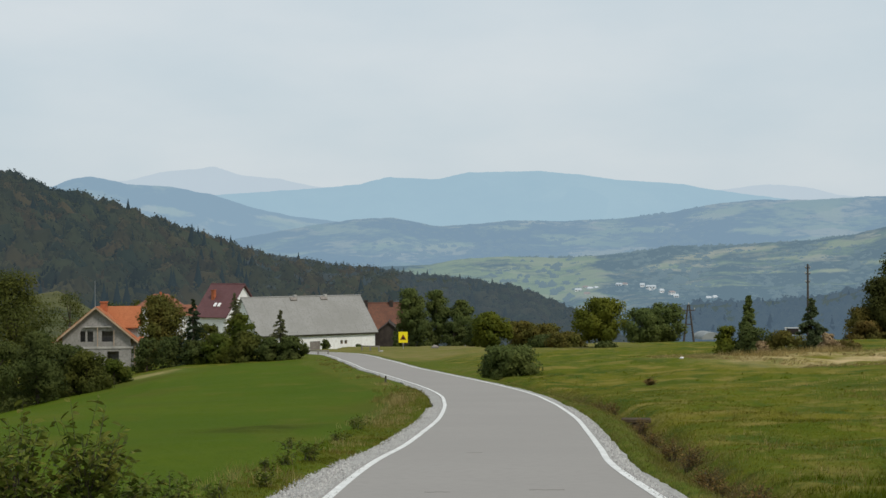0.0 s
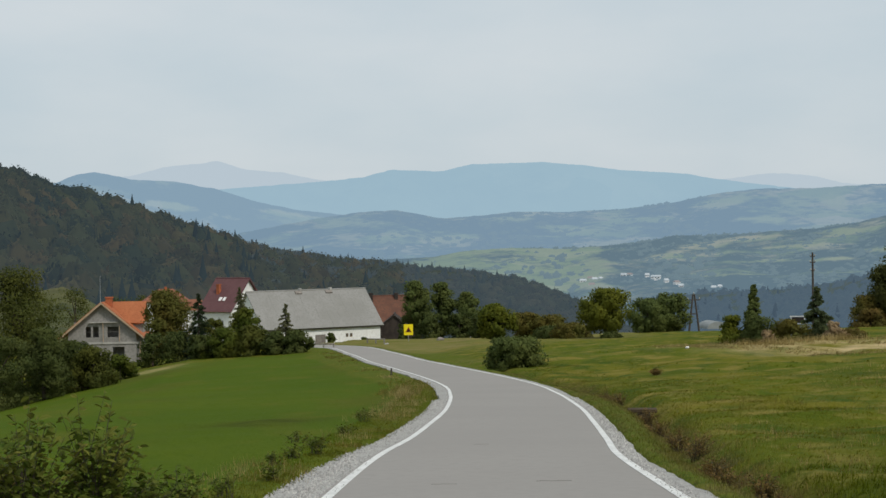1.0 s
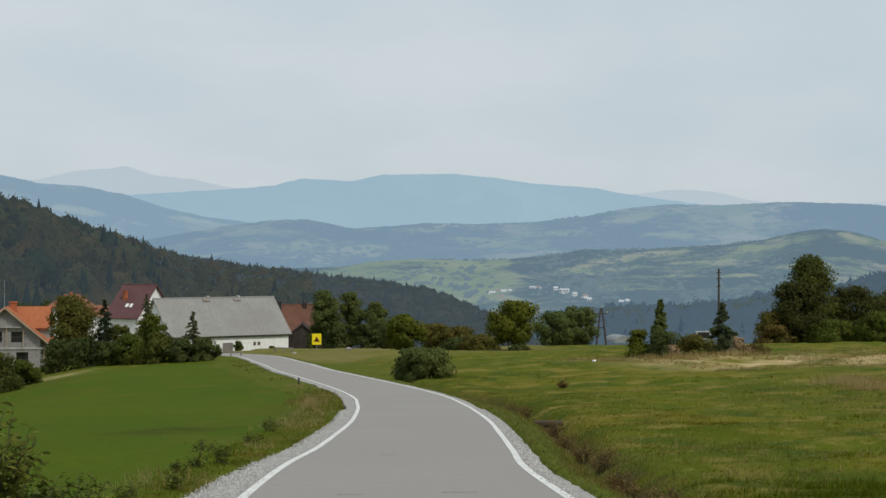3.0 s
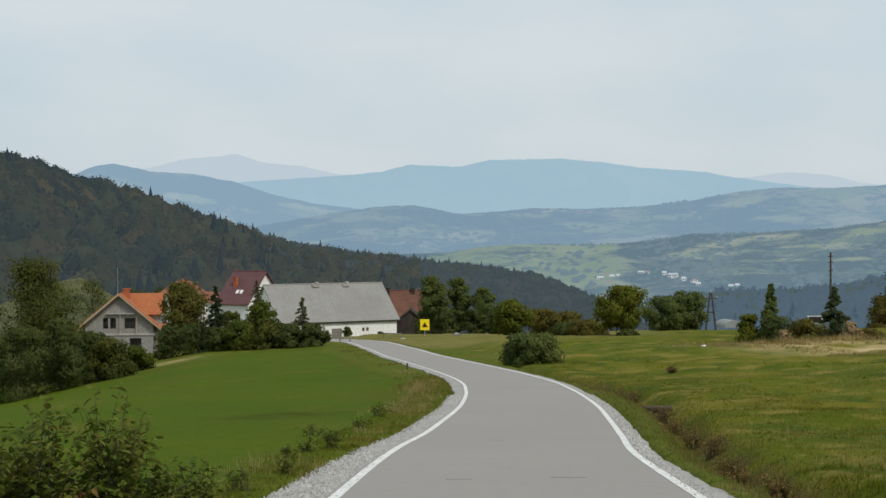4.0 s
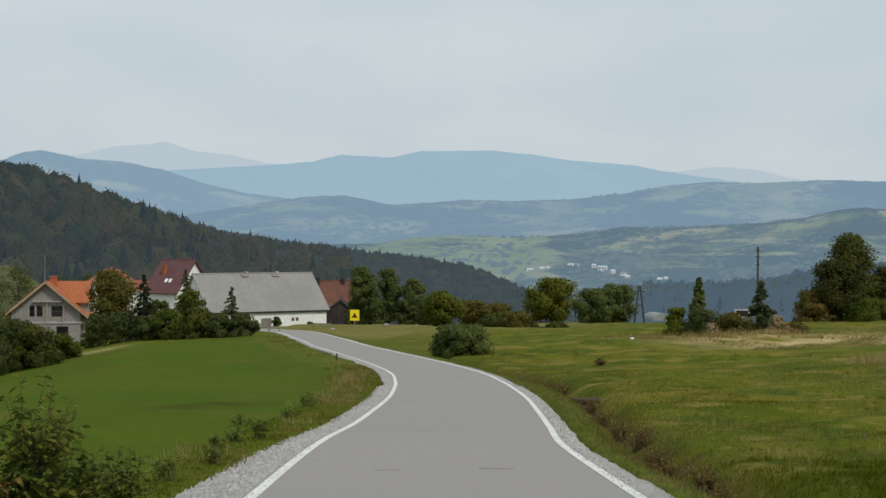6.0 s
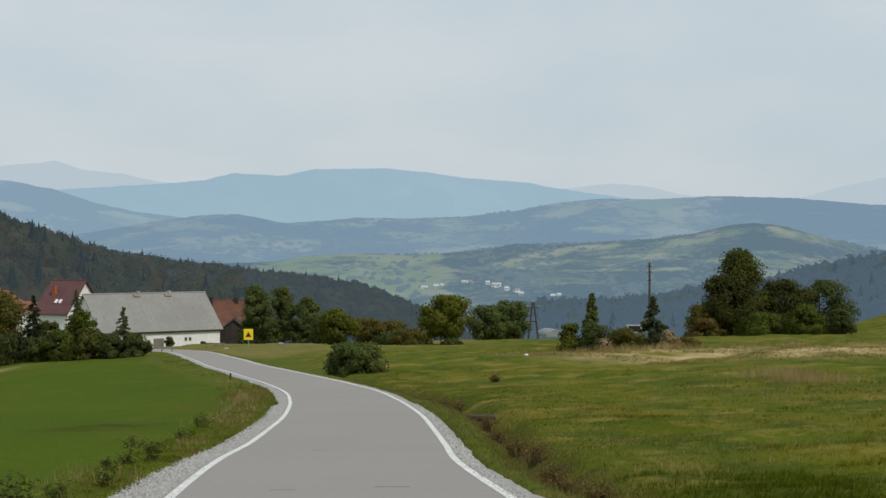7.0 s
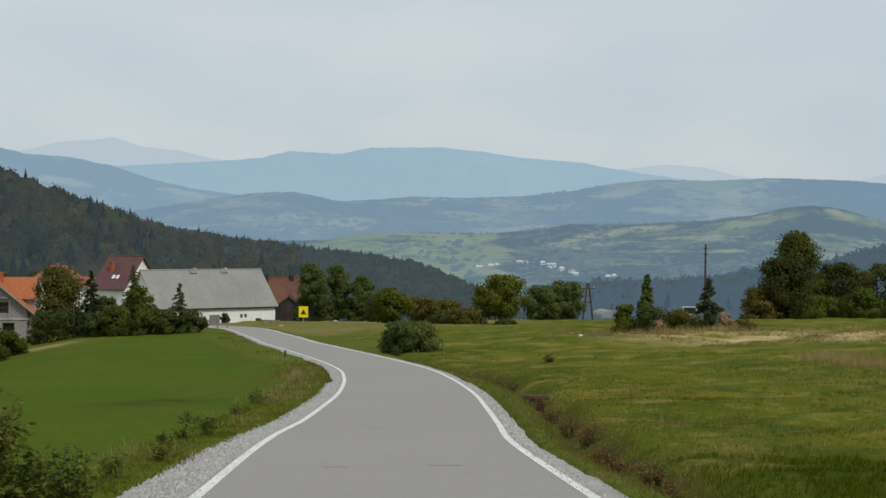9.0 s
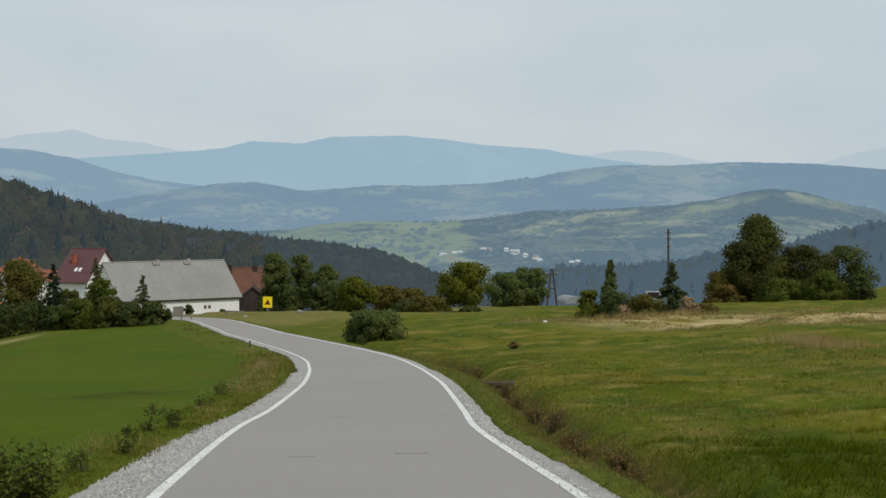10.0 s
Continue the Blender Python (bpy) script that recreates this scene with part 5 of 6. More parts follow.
for sgn in (-1, 1):
    e, r = GW / 2 + 1.3, (GPEAK - GWALL) / (GW / 2)
    v, f = slope_slab(-GD - 0.2, 0.9, -e, GPEAK - e * r + 0.1, 0, GPEAK + 0.1, 0.18)
    part("roof", ([(GW / 2 + sgn * p[1], -p[0], p[2]) for p in v], [q if sgn > 0 else q[::-1] for q in f]), M_ROOF_ORANGE, house)
    part("bargeboard", ([(GW / 2 + sgn * a, b, c) for a, b, c in ((0, -0.94, GPEAK - 0.08), (0, -0.94, GPEAK + 0.26), (-e, -0.94, GPEAK - e * r + 0.26), (-e, -0.94, GPEAK - e * r - 0.08),
                                                     (0, -0.9, GPEAK - 0.08), (0, -0.9, GPEAK + 0.26), (-e, -0.9, GPEAK - e * r + 0.26), (-e, -0.9, GPEAK - e * r - 0.08))],
                        [(0, 1, 2, 3), (7, 6, 5, 4), (0, 4, 5, 1), (1, 5, 6, 2), (2, 6, 7, 3), (3, 7, 4, 0)]), M_PALEWOOD, house, "pale timber bargeboard")
wing = part("wing_wall", holed_wall(6.0, 6.6, 0.3, [(4.2, 4.9, 5.0, 6.2)]), M_GREYWALL, house)
wing.location = (GW / 2, 2.2, 0)
v, f = slope_slab(GW / 2, GW / 2 + 6.3, 1.7, 6.75, 5.0, GPEAK, 0.18)
part("roof", (v, f), M_ROOF_ORANGE, house)
v, f = slope_slab(GW / 2, GW / 2 + 6.3, 8.3, 6.75, 5.0, GPEAK, 0.18)
part("roof", (v, f), M_ROOF_ORANGE, house)
part("wing_gable", boxed(GW / 2 + 5.7, GW / 2 + 6.0, 2.5, 8.0, 0, 6.7), M_GREYWALL, house)
bm = boxed(GW / 2 + 0.3, GW / 2 + 1.3, 2.4, 3.2, GPEAK - 1.5, GPEAK + 0.75)
box(bm, GW / 2 + 0.2, GW / 2 + 1.4, 2.3, 3.3, GPEAK + 0.75, GPEAK + 0.95)
part("chimney", bm, M_BRICK, house)
part("mast", tube([(GW / 2 - 0.1, -0.6, GPEAK), (GW / 2 - 0.1, -0.6, GPEAK + 4.3)], [0.05, 0.03], 6), M_METAL, house, "thin metal mast on the ridge")
for x in (GW / 2 + 0.2, 7.9):
    part("prop", tube([(x, -0.45, 4.1), (x, -0.45, 7.1 if x < 7 else 6.6)], [0.06, 0.06], 6), M_PALEWOOD, house)
part("porch_post", boxed(GW + 0.5, GW + 0.7, 0.2, 0.4, 0, 4.1), M_PALEWOOD, house)
wall_low = empty("garden_wall", pose(-46.4, 252, -16.5), "low white concrete slab wall beside the house", "wall")
part("slab", boxed(0, 7.2, 0, 1.2, 2.2, 2.45, 0.02), M_CONCRETE, wall_low)
for x in (0.3, 3.5, 6.7):
    part("post", boxed(x, x + 0.2, 0.4, 0.7, 0, 2.2), M_CONCRETE, wall_low)


# ======== roadside and field things ========
def on_land(name, x, y, label, category, lift=0.0, rz=0.0, group=""):
    return empty(name, pose(x, y, ground_z(x, y) + lift, 0, 0, rz), label, category, group)


sign = on_land("road_sign", -4.95, 215, "square yellow warning sign on a steel post", "sign")
sz = -9.55 - ground_z(-4.95, 215)
part("post", tube([(0, 0.06, -0.2), (0, 0.06, sz + 0.5)], [0.05, 0.05], 8), M_METAL, sign)
plate = part("plate", boxed(-0.6, 0.6, 0, 0.03, sz - 0.72, sz + 0.7, 0.01), M_YELLOW, sign, "yellow reflective plate")


def triangle(half, z0, z1, y0, y1):
    vs = [(-half, y0, z0), (half, y0, z0), (0, y0, z1), (-half, y1, z0), (half, y1, z0), (0, y1, z1)]
    return vs, [(0, 1, 2), (5, 4, 3), (0, 3, 4, 1), (1, 4, 5, 2), (2, 5, 3, 0)]


M_RED = mat("red_paint", (0.30, 0.09, 0.02), None, 1, 0.5)
part("triangle", triangle(0.42, sz - 0.35, sz + 0.38, -0.008, -0.003), M_RED, plate, "dark red-edged warning triangle")
part("triangle_field", triangle(0.24, sz - 0.27, sz + 0.15, -0.014, -0.009), M_BLACK, plate)


def guard_rail(name, x, y, length, rz, label):
    ob = on_land(name, x, y, label, "railing", 0.0, rz)
    for k in range(3):
        px = -length / 2 + length * k / 2
        part("post", boxed(px - 0.07, px + 0.07, -0.07, 0.07, -0.2, 0.5, 0.01), M_DOOR, ob)
    part("rail", boxed(-length / 2 - 0.1, length / 2 + 0.1, -0.08, 0.08, 0.5, 0.64, 0.015), M_DOOR, ob)
    return ob


guard_rail("culvert_railing", -14.6, 196, 2.6, -20, "low grey concrete culvert railing by the road")
guard_rail("culvert_railing", -9.0, 210, 2.4, -25, "low grey concrete culvert railing by the road")


def stone(name, x, y, size, label, seed, material=None):
    rng = np.random.default_rng(seed)
    vs, fs = ico_template(seed, 0.7)
    ob = on_land(name, x, y, label, "stone")
    part("rock", ((vs * size * np.array([1.2, 1, 1]) + [0, 0, size * 0.3]).tolist(), fs.tolist()), material or M_CONCRETE, ob, smooth=True)


stone("boulder", -0.8, 210, 0.42, "grey boulder on the pasture", 41, M_DOOR)
stone("white_stone", 16.0, 110, 0.13, "small white stone lying in the grass", 42, M_WHITE)
stone("pale_stone", -7.4, 205, 0.25, "small pale stone on the verge", 43)

for x, y, h, name, label, m in ((-3.22, 95, 0.42, "verge_stake", "short dark wooden stake on the verge", M_POLE), (3.4, 235, 0.75, "fence_post", "short pale fence post on the pasture", M_CONCRETE)):
    st = on_land(name, x, y, label, "post")
    part("shaft", tube([(0, 0, -0.15), (0.02, 0, h * 0.9), (0.02, 0, h)], [0.055, 0.05, 0.02], 8), m, st)

# power line
pole = on_land("power_pole", 44.4, 200, "tall dark wooden power pole with insulators", "pole")
ph = 1.89 - 0.0103 * 200 - ground_z(44.4, 200)
part("shaft", tube([(0, 0, -0.3), (0, 0, ph)], [0.17, 0.11], 10), M_POLE, pole)
for z, w in ((ph - 0.5, 0.26), (ph - 1.2, 0.3), (ph - 2.2, 0.24)):
    part("crossarm", boxed(-w, w, -0.05, 0.05, z - 0.05, z + 0.05, 0.01), M_POLE, pole)
    for sx in (-w, w):
        part("insulator", tube([(sx, 0, z + 0.05), (sx, 0, z + 0.12), (sx, 0, z + 0.26)], [0.05, 0.09, 0.04], 8), M_CONCRETE, pole)
frame_pole = on_land("frame_pole", 35.95, 240, "dark A-shaped power pole with a crossarm", "pole")
fh = 1.89 - 0.0345 * 240 - ground_z(35.9, 240)
for sx in (-1, 1):
    part("leg", tube([(sx * 0.8, 0, -0.3), (sx * 0.1, 0, fh)], [0.16, 0.11], 8), M_POLE, frame_pole)
part("brace", boxed(-0.45, 0.45, -0.06, 0.06, fh * 0.5 - 0.08, fh * 0.5 + 0.08), M_POLE, frame_pole)
part("crossarm", boxed(-0.9, 0.9, -0.08, 0.08, fh - 0.9, fh - 0.76), M_POLE, frame_pole)
for sx in (-0.85, 0, 0.85):
    z = fh - 0.76 if sx else fh
    part("insulator", tube([(sx, 0, z), (sx, 0, z + 0.1), (sx, 0, z + 0.3)], [0.05, 0.09, 0.04], 8), M_CONCRETE, frame_pole)

# pale arched shed far down the slope, and a white board by the bushes
arch = empty("arched_shed", pose(54.2, 330, -16.5, 0, 0, 8), "pale arched metal shed beyond the field", "shed")
arcs = [(2.9 * math.cos(math.pi * k / 14), 2.9 * math.sin(math.pi * k / 14)) for k in range(15)]
M_SHED = mat("pale_sheet", (0.27, 0.29, 0.29), (0.22, 0.24, 0.24), 0.6, 0.6)
part("shell", ([(a * 0.75, y, b * 0.5) for y in (0, 7) for a, b in arcs] , [(k, k + 1, k + 16, k + 15) for k in range(14)] + [tuple(range(15))[::-1], tuple(range(15, 30))]), M_SHED, arch)
board = on_land("notice_board", 26.9, 126.5, "white-framed board standing among bushes", "sign", 0, -12)
bz = 1.62 - 0.0464 * 126.5 - ground_z(26.9, 126.5)
for sx in (-0.5, 0.5):
    part("post", boxed(sx - 0.04, sx + 0.04, -0.05, 0.05, -0.2, bz), M_WHITE, board)
part("frame", boxed(-0.6, 0.6, -0.08, -0.052, bz - 0.08, bz), M_WHITE, board)
part("frame", boxed(-0.6, 0.6, -0.08, -0.052, bz - 0.62, bz - 0.56), M_WHITE, board)
part("panel", boxed(-0.45, 0.45, -0.05, -0.02, bz - 0.55, bz - 0.1), M_DARKWOOD, board)

# culvert head in the ditch
culvert = on_land("culvert", 6.0, 51.0, "mossy concrete culvert in the roadside ditch", "culvert", 0.14, -6)
part("slab", boxed(-0.45, 0.45, -0.12, 0.35, 0.08, 0.2, 0.02), M_SOIL, culvert)
part("pipe", tube([(0.05, -0.1, -0.15), (0.05, 1.2, -0.1)], [0.22, 0.22], 12), M_SOIL, culvert)

# farm roofs and white houses in the far valley
def far_house(x, y, z, w, d, h, roof, rz):
    ob = empty("far_house", pose(x, y, z, 0, 0, rz), "small white house in the far valley", "house", "houses in the valley")
    part("wall", boxed(-w / 2, w / 2, -d / 2, d / 2, -3, h), M_FARWALL, ob)
    vs = [(-w / 2 - 0.4, -d / 2 - 0.4, h), (w / 2 + 0.4, -d / 2 - 0.4, h), (w / 2 + 0.4, d / 2 + 0.4, h), (-w / 2 - 0.4, d / 2 + 0.4, h), (-w / 2, 0, h + d * 0.45), (w / 2, 0, h + d * 0.45)]
    part("roof", (vs, [(0, 1, 5, 4), (1, 2, 5), (2, 3, 4, 5), (3, 0, 4), (3, 2, 1, 0)]), roof, ob)
    for sx in (-0.25, 0.2):
        part("window", boxed(sx * w - 0.5, sx * w + 0.5, -d / 2 - 0.06, -d / 2 - 0.005, h * 0.35, h * 0.7), M_GLASS, ob)


# valley walls and roofs are paled by haze emission in their materials
M_FARWALL = mat("far_white_wall", (0.84, 0.84, 0.83), (0.78, 0.78, 0.77), 0.2, 0.9, haze=0.05, haze_colour=(0.45, 0.5, 0.52))
FAR_ROOF = [mat("far_roof_red", (0.3, 0.2, 0.17), None, haze=0.4, haze_colour=(0.28, 0.38, 0.44)), mat("far_roof_grey", (0.6, 0.62, 0.64), None, haze=0.4, haze_colour=(0.28, 0.38, 0.44))]
rng = np.random.default_rng(77)
for i, (bear, el) in enumerate([(4.75, -1.47), (5.0, -1.40), (5.15, -1.44), (5.35, -1.42), (6.15, -1.30), (6.35, -1.28), (6.95, -1.30), (7.15, -1.36), (7.3, -1.38), (7.95, -1.58), (8.1, -1.68), (9.2, -1.76), (9.4, -1.75), (5.05, -1.62), (7.6, -1.5)]):
    b, sl = radians(bear), math.tan(radians(el))
    top = math.tan(radians(np.interp(bear, [c[0] for c in VALLEY_CREST], [c[1] for c in VALLEY_CREST])))
    d = 2100 * (1 - 0.45 * (1 - ((sl + 0.06) / (top + 0.06)) ** (1 / 0.9))) - 16
    far_house(math.sin(b) * d, math.cos(b) * d, EYE + sl * d - 1.0, rng.uniform(3.8, 7), rng.uniform(3, 4.5), rng.uniform(1.8, 2.7), FAR_ROOF[0 if i % 4 == 1 else 1], rng.uniform(-40, 40))


# ======== shrubs close by ========
def leaf_shape(length, width):
    return np.array([(0, 0, 0), (width * 0.5, length * 0.35, 0.12 * width), (width * 0.38, length * 0.72, 0.1 * width), (0, length, -0.1 * length), (-width * 0.38, length * 0.72, 0.1 * width), (-width * 0.5, length * 0.35, 0.12 * width)])


def shrub(name, x, y, height, spread, stems, leaves, label, seed, leaf=0.06, material=None, lean=(0, 0)):
    rng = np.random.default_rng(seed)
    ob = on_land(name, x, y, label, "shrub")
    twigs, lv, lf = [], [], []
    shape = leaf_shape(leaf, leaf * 0.55)
    for i in range(stems):
        a, tilt = rng.uniform(0, 6.28), rng.uniform(0.05, 1.0) ** 0.8
        h = height * rng.uniform(0.5, 1.0) * (1 - 0.35 * tilt)
        tip = np.array([math.cos(a) * spread * tilt + lean[0], math.sin(a) * spread * tilt + lean[1], h])
        mid = tip * np.array([0.35, 0.35, 0.6]) + rng.normal(size=3) * 0.03
        root = np.array([math.cos(a) * 0.12, math.sin(a) * 0.12, -0.05])
        twigs.append(tube([tuple(root), tuple(mid), tuple(tip)], [0.008, 0.005, 0.0015], 4))
        for k in range(leaves):
            t = 0.25 + 0.75 * (k + rng.random()) / leaves
            p = root * (1 - t) ** 2 + 2 * mid * t * (1 - t) + tip * t * t
            p = p + rng.normal(size=3) * 0.035 * (1.2 - t)
            e = Euler((rng.uniform(-0.7, 0.9), rng.uniform(-0.7, 0.7), rng.uniform(0, 6.28)))
            mtx = np.array(e.to_matrix())
            o = len(lv) * 6
            lv.append(shape * rng.uniform(0.6, 1.3) @ mtx.T + p)
            lf += [(o, o + 1, o + 2, o + 3), (o, o + 3, o + 4, o + 5)]
    tagged(part("branchwork", joined(*twigs), M_BARK, ob), kind="stuff")
    tagged(part("foliage", (np.vstack(lv).tolist(), lf), material or M_SHRUB, ob), kind="stuff")
    return ob


M_SHRUB = mat("shrub_leaves", (0.085, 0.125, 0.018), (0.145, 0.145, 0.026), 2.5, 0.6, island=0.35, gloss=0.1, thin=0.35)
M_SHRUB_BROWN = mat("dry_shrub_leaves", (0.23, 0.14, 0.05), (0.14, 0.115, 0.035), 2.5, 0.8, island=0.4, thin=0.35)
for i, (x, y, h, w, n) in enumerate(((-3.45, 16.0, 1.75, 0.55, 60), (-4.0, 15.6, 1.6, 0.65, 60), (-4.6, 15.2, 1.6, 0.7, 56), (-4.25, 16.4, 1.95, 0.2, 8))):
    shrub("shrub", x, y, h, w, int(n * 0.75), 22, "leafy green roadside shrub with upright shoots", 1 + i, 0.105)
shrub("shrub", -4.1, 15.9, 0.9, 0.75, 40, 26, "low green shrub with a few rusty leaves", 9, 0.09, M_SHRUB_BROWN)
shrub("shrub", -2.8, 17.0, 0.95, 0.5, 46, 22, "low leafy shrub on the gravel verge", 5, 0.08)
shrub("shrub", -3.15, 16.6, 0.95, 0.55, 46, 22, "low leafy shrub on the gravel verge", 6, 0.08)
for i, (x, y, h, w) in enumerate(((-2.75, 29.5, 0.34, 0.3), (-2.45, 30.5, 0.42, 0.25), (-2.95, 28.0, 0.3, 0.3), (-2.6, 24.5, 0.34, 0.3), (-3.1, 34.0, 0.3, 0.35), (-2.2, 43.0, 0.35, 0.4), (-2.3, 37.5, 0.28, 0.4), (-2.9, 21.5, 0.4, 0.3), (-2.6, 32.5, 0.3, 0.35), (-2.3, 46.5, 0.3, 0.4))):
    shrub("verge_weed", x, y, h, w, 13, 9, "small leafy green weeds on the verge", 20 + i, 0.075, M_SHRUB)
for i, (x, y, h, w) in enumerate(((4.55, 27.2, 0.38, 0.3), (4.75, 25.0, 0.42, 0.35), (4.6, 23.2, 0.3, 0.3), (4.7, 29.5, 0.4, 0.3), (5.05, 33.5, 0.55, 0.35), (5.2, 37.5, 0.5, 0.3), (5.5, 43.0, 0.45, 0.3), (5.55, 46.0, 0.5, 0.35), (5.9, 57.0, 0.5, 0.4), (6.1, 64.0, 0.5, 0.45))):
    shrub("dock_weed", x, y, h * 1.25, w * 1.3, 34, 16, "brown withered dock weeds in the ditch", 40 + i, 0.05, M_SHRUB_BROWN)
shrub("tussock", 10.9, 86, 0.5, 0.45, 50, 16, "dark brown tussock in the pasture", 60, 0.08, M_SHRUB_BROWN)
leafy("broad_tree", -14.6, 40, 9.0, 4.6, M_LEAF_DARK, "big dark green tree beside the field", 777, 0.12, 0.12, 6000, "round")


# ======== grass ========
def tufts(name, spots, height, blades, material, label, seed, width=0.012, flop=0.5):
    rng = np.random.default_rng(seed)
    n = len(spots) * blades
    base = np.repeat(np.asarray(spots), blades, axis=0)
    base = base + np.c_[rng.normal(size=(n, 2)) * 0.06 * (height / 0.2) ** 0.5, np.full(n, -0.02)]
    a = rng.uniform(0, 6.28, n)
    h = height * rng.uniform(0.5, 1.2, n)
    fl = h * flop * rng.uniform(0.1, 1.0, n)
    tip = base + np.c_[np.cos(a) * fl, np.sin(a) * fl, h]
    side = np.c_[-np.sin(a + 0.6), np.cos(a + 0.6), np.zeros(n)] * width * 0.5
    v = np.stack([base - side, base + side, tip], 1).reshape(-1, 3)
    me = mesh_of(name, v.tolist(), np.arange(3 * n).reshape(n, 3).tolist(), material)
    me.polygons.foreach_set("use_smooth", [True] * n)
    up = np.c_[rng.normal(size=(3 * n, 2)) * 0.35, np.ones(3 * n)]
    up = up / np.linalg.norm(up, axis=1)[:, None]
    me.normals_split_custom_set_from_vertices(up.tolist())
    return tagged(new(name, me), label, "grass", kind="stuff")


def scatter(n, y0, y1, s0, s1, seed, power=1.0, keep=None):
    """Random places between two distances and two offsets from the road."""
    rng = np.random.default_rng(seed)
    y = y0 + (y1 - y0) * rng.random(n) ** power
    x = np.interp(y, ROAD[:, 1], ROAD[:, 0]) + rng.uniform(s0, s1, n)
    ok = (np.abs(x) < 0.42 * y + 2)
    if keep is not None:
        ok &= keep(x, y)
    x, y = x[ok], y[ok]
    return np.c_[x, y, land(x, y)]


M_BLADE = mat("grass_blades", (0.155, 0.18, 0.008), (0.25, 0.21, 0.018), 0.3, 0.9, island=0.16, thin=0.5, gloss=0.03)
M_BLADE_DARK = mat("dark_grass_blades", (0.14, 0.175, 0.009), (0.165, 0.19, 0.010), 0.5, 0.9, island=0.16, thin=0.5, gloss=0.03)
M_BLADE_STRAW = mat("dry_grass_blades", (0.60, 0.47, 0.21), (0.40, 0.30, 0.11), 0.6, 0.9, island=0.16, thin=0.5, gloss=0.03)
M_BLADE_VERGE = mat("verge_blades", (0.16, 0.19, 0.014), (0.24, 0.215, 0.035), 0.5, 0.9, island=0.16, thin=0.5, gloss=0.03)
M_BLADE_YELLOW = mat("yellow_green_blades", (0.30, 0.29, 0.02), (0.36, 0.31, 0.04), 0.5, 0.9, island=0.16, thin=0.5, gloss=0.03)
M_BLADE_BANK = mat("bank_blades", (0.23, 0.245, 0.035), (0.28, 0.255, 0.05), 0.4, 0.9, island=0.16, thin=0.5, gloss=0.03)
M_BLADE_PALE = mat("pale_verge_blades", (0.21, 0.22, 0.05), (0.30, 0.26, 0.09), 0.5, 0.9, island=0.16, thin=0.5, gloss=0.03)
M_BLADE_LUSH = mat("lush_blades", (0.12, 0.165, 0.010), (0.15, 0.18, 0.012), 0.5, 0.9, island=0.16, thin=0.5, gloss=0.03)
M_BLADE_TAN = mat("seeding_blades", (0.33, 0.27, 0.08), (0.26, 0.23, 0.06), 0.6, 0.9, island=0.16, thin=0.5, gloss=0.03)
clump = lambda a, lo: (lambda x, y: lumps(x, y, a, 5) > lo)
tufts("pasture_grass", scatter(13000, 14, 75, 2.9, 24, 1, 1.7), 0.07, 5, M_BLADE, "short green pasture grass", 1)
tufts("pasture_tufts", scatter(6000, 16, 46, 4.5, 18, 2, 1.0, clump(0.8, 0.45)), 0.13, 7, M_BLADE_DARK, "darker grass tufts in the pasture", 2, 0.014)
tufts("pasture_tufts", scatter(4500, 44, 120, 5, 45, 22, 1.0, clump(2.9, 0.38)), 0.10, 6, M_BLADE_DARK, "darker grass tufts in the pasture", 22, 0.03, 1.4)
tufts("pasture_straw", scatter(6000, 16, 80, 4.0, 30, 3, 1.0, clump(2.6, 0.3)), 0.17, 5, M_BLADE_STRAW, "dry yellow grass in the pasture", 3, 0.010, 0.9)
tufts("verge_grass", scatter(8000, 12, 95, 2.5, 4.4, 4, 1.3), 0.08, 5, M_BLADE_PALE, "rough grass on the verge", 4)
tufts("verge_grass", scatter(9000, 13, 85, -4.0, -2.5, 5, 1.5), 0.065, 5, M_BLADE_VERGE, "rough grass on the verge", 5)
tufts("verge_straw", scatter(2200, 13, 110, -4.4, -2.9, 6, 1.0, clump(1.1, 0.35)), 0.2, 5, M_BLADE_STRAW, "dry grass on the verge", 6, 0.01, 0.8)
bend = np.random.default_rng(18).normal(size=(170, 2)) * [0.3, 3.2] + [-1.7, 66]
tufts("verge_straw", np.c_[bend, land(bend[:, 0], bend[:, 1])], 0.26, 5, M_BLADE_STRAW, "pale dry grass on the verge in the bend", 18, 0.014, 0.8)
tufts("verge_straw", scatter(900, 60, 165, -5.0, -2.7, 16, 1.0, clump(1.6, 0.25)), 0.2, 5, M_BLADE_TAN, "dry grass on the verge", 16, 0.025, 1.0)
tufts("ditch_straw", scatter(2000, 17, 95, 3.2, 4.6, 7, 1.0, clump(0.9, 0.0)), 0.16, 5, M_BLADE_TAN, "dry brown grass in the ditch", 7, 0.011, 0.9)
tufts("field_straw", scatter(9000, 98, 124, 17, 60, 8, 1.0, clump(4.0, 0.0)), 0.16, 5, M_BLADE_STRAW, "dry grass on the field brow", 8, 0.03, 1.2)
patch = np.random.default_rng(15).normal(size=(800, 2)) * [0.9, 2.6] + [23.2, 74]
tufts("tall_straw", np.c_[patch, land(patch[:, 0], patch[:, 1])], 0.5, 5, M_BLADE_STRAW, "patch of tall dry grass in the pasture", 14, 0.012, 0.7)
reeds = np.vstack([np.random.default_rng(9).normal(size=(260, 2)) * [1.0, 0.7] + [28.2, 119], np.random.default_rng(10).normal(size=(300, 2)) * [2.2, 0.8] + [23.6, 118]])
tufts("edge_reeds", np.c_[reeds, land(reeds[:, 0], reeds[:, 1])], 0.5, 5, M_BLADE_STRAW, "tall dry reeds on the field edge", 9, 0.02, 0.4)
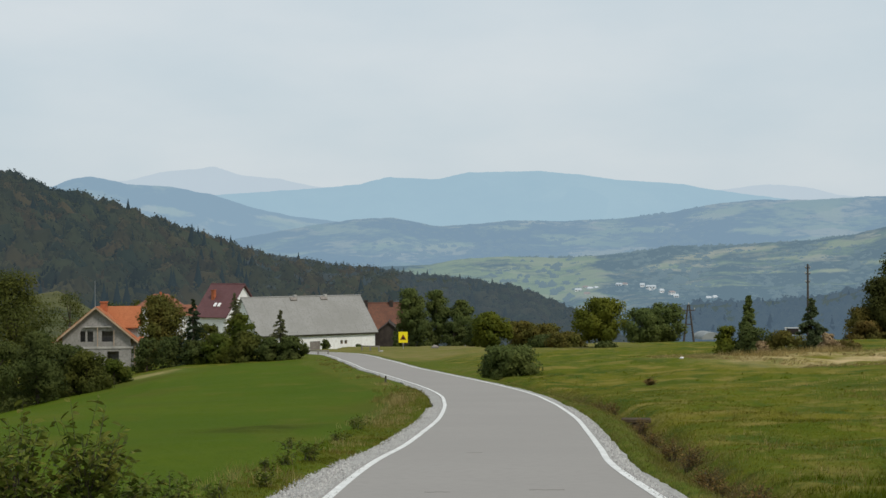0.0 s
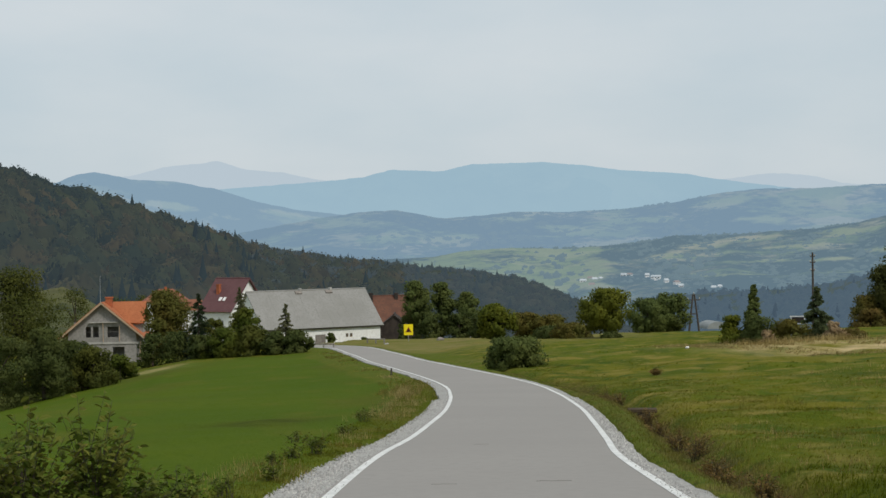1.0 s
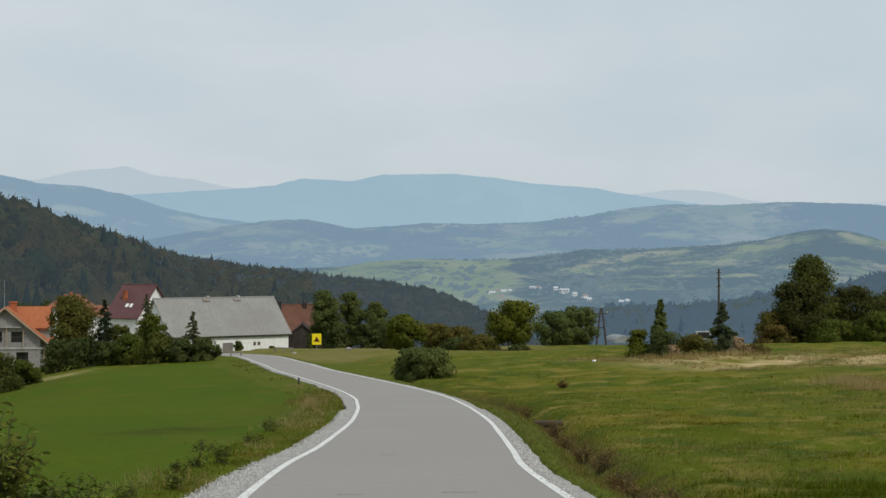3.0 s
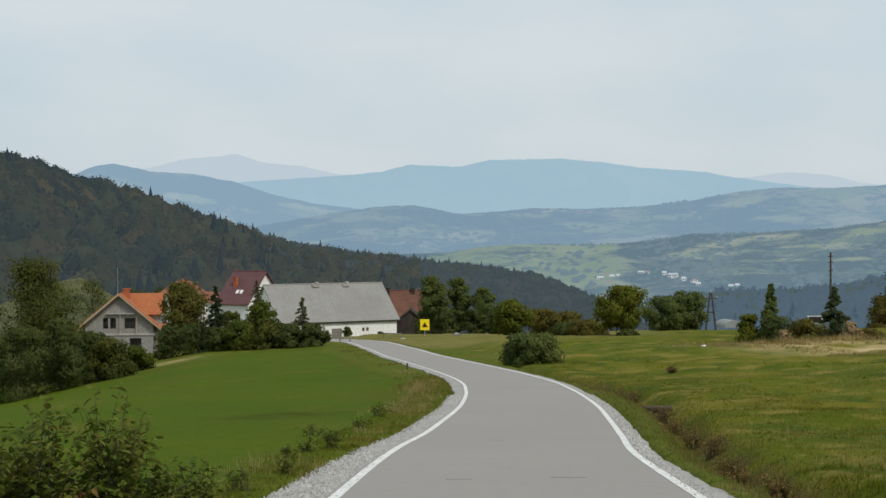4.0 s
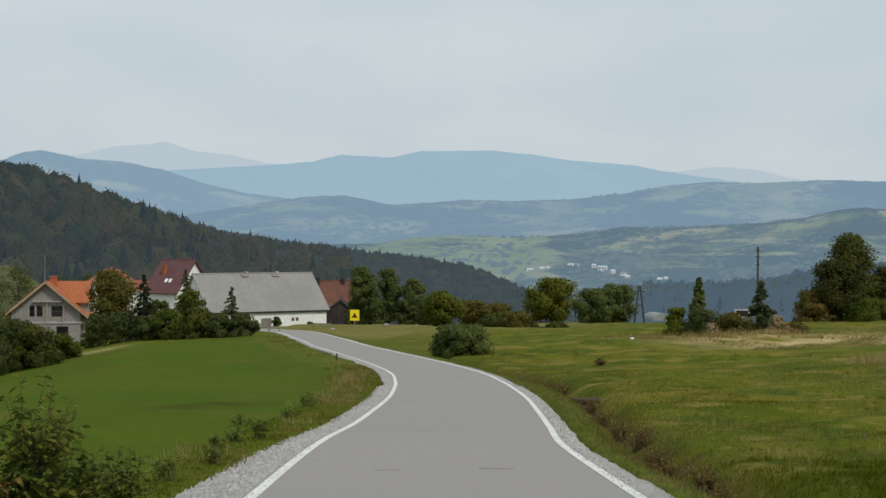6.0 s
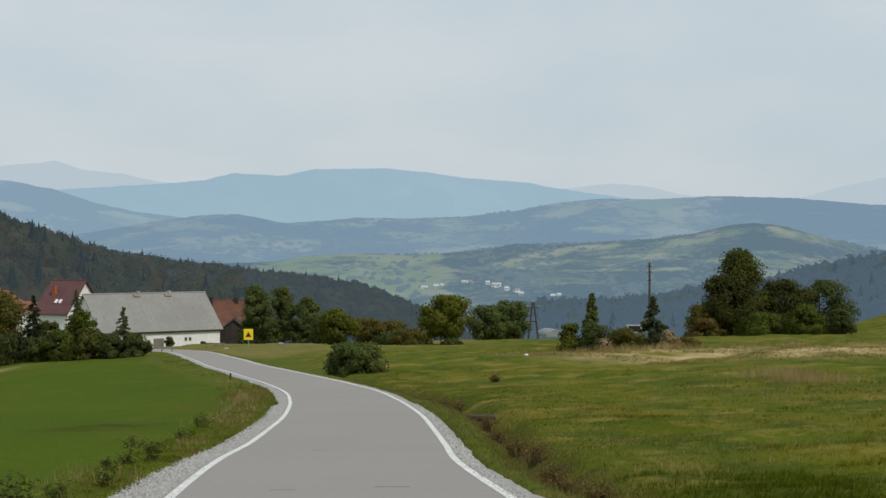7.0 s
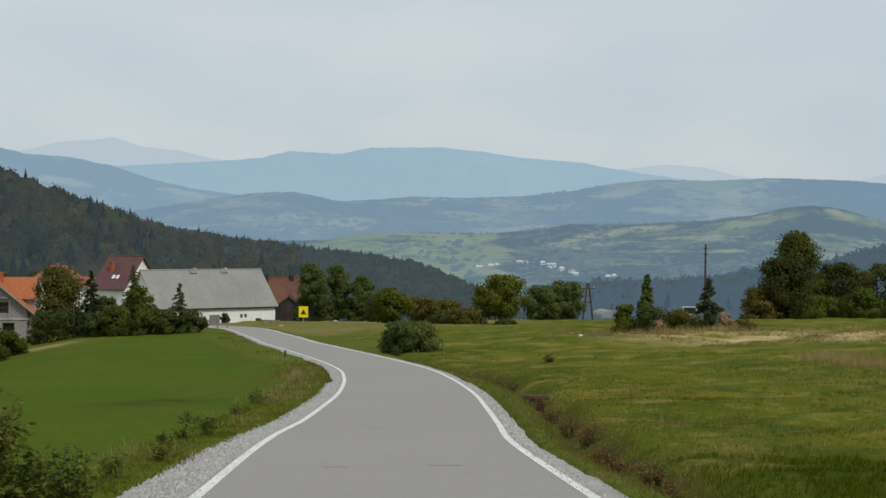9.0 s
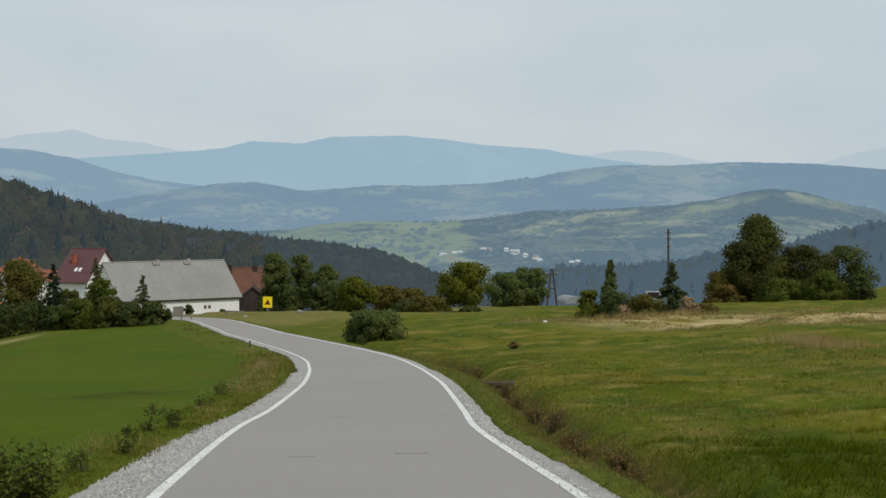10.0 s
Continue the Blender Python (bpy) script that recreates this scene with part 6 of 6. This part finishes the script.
tufts("ditch_grass", scatter(1500, 12, 26, 4.4, 7.5, 31, 0.8, clump(0.9, 0.0)), 0.14, 7, M_BLADE_LUSH, "lush dark grass behind the ditch", 31, 0.012, 1.2)
tufts("pasture_clumps", scatter(9000, 18, 70, 4.8, 26, 33, 1.2, clump(0.7, 0.4)), 0.12, 7, M_BLADE, "rough green grass clumps in the pasture", 33, 0.01, 1.3)
tufts("bank_grass", scatter(6000, 24, 115, 4.3, 8.5, 38, 1.0), 0.07, 5, M_BLADE_BANK, "light green grass on the ditch bank", 38, 0.016, 1.2)
tufts("pasture_bright_tufts", scatter(1500, 15, 30, 6.5, 16, 37, 1.0, clump(0.8, 0.25)), 0.13, 7, M_BLADE_YELLOW, "bright yellow-green grass tufts in the pasture", 37, 0.009, 1.2)
tufts("pasture_seedheads", scatter(5000, 22, 64, 6.5, 22, 34, 1.0, clump(3.4, 0.42)), 0.2, 5, M_BLADE_TAN, "pale seeding grass in the pasture", 34, 0.007, 0.8)
tufts("shoulder_grass", scatter(700, 14, 70, -2.75, -2.3, 32, 1.2, clump(0.6, 0.3)), 0.06, 6, M_BLADE_VERGE, "grass creeping over the gravel", 32, 0.014, 1.0)
tufts("shoulder_grass", scatter(2600, 13, 40, -3.5, -2.75, 36, 1.2, clump(0.5, 0.15)), 0.06, 6, M_BLADE_VERGE, "grass creeping over the gravel", 36, 0.014, 1.0)
tufts("shoulder_grass", scatter(800, 14, 80, 2.35, 2.8, 35, 1.2, clump(0.6, 0.2)), 0.06, 6, M_BLADE_VERGE, "grass creeping over the gravel", 35, 0.014, 1.0)
stones = np.vstack([scatter(4200, 13, 60, -2.75, -2.2, 11, 1.4), scatter(2600, 13, 34, -3.5, -2.6, 17, 1.3, lambda x, y: x > -1.4 - np.interp(y, [18, 24, 36], [1.15, 0.75, 0.35]) - 0.9), scatter(2200, 15, 60, 2.22, 2.5, 12)])
pieces_v, pieces_f = [], []
octa = np.array([(1, 0, 0), (-1, 0, 0), (0, 1, 0), (0, -1, 0), (0, 0, 1), (0, 0, -1.0)])
octa_f = np.array([(0, 2, 4), (2, 1, 4), (1, 3, 4), (3, 0, 4), (2, 0, 5), (1, 2, 5), (3, 1, 5), (0, 3, 5)])
rng = np.random.default_rng(13)
for k, p in enumerate(stones):
    out = abs(p[0] - float(np.interp(p[1], ROAD[:, 1], ROAD[:, 0])))
    q = np.array([p[0], p[1], float(profile(p[1])) - 0.03 - 0.08 * max(0.0, out - 2.75)])
    pieces_v.append(octa * rng.uniform(0.012, 0.038) * rng.uniform(0.7, 1.3, 3) + q)
    pieces_f.append(octa_f + 6 * k)
tagged(new("shoulder_stones", mesh_of("shoulder_stones", np.vstack(pieces_v).tolist(), np.vstack(pieces_f).tolist(), M_STONE)), "loose pale crushed stones along the road", "gravel", kind="stuff")
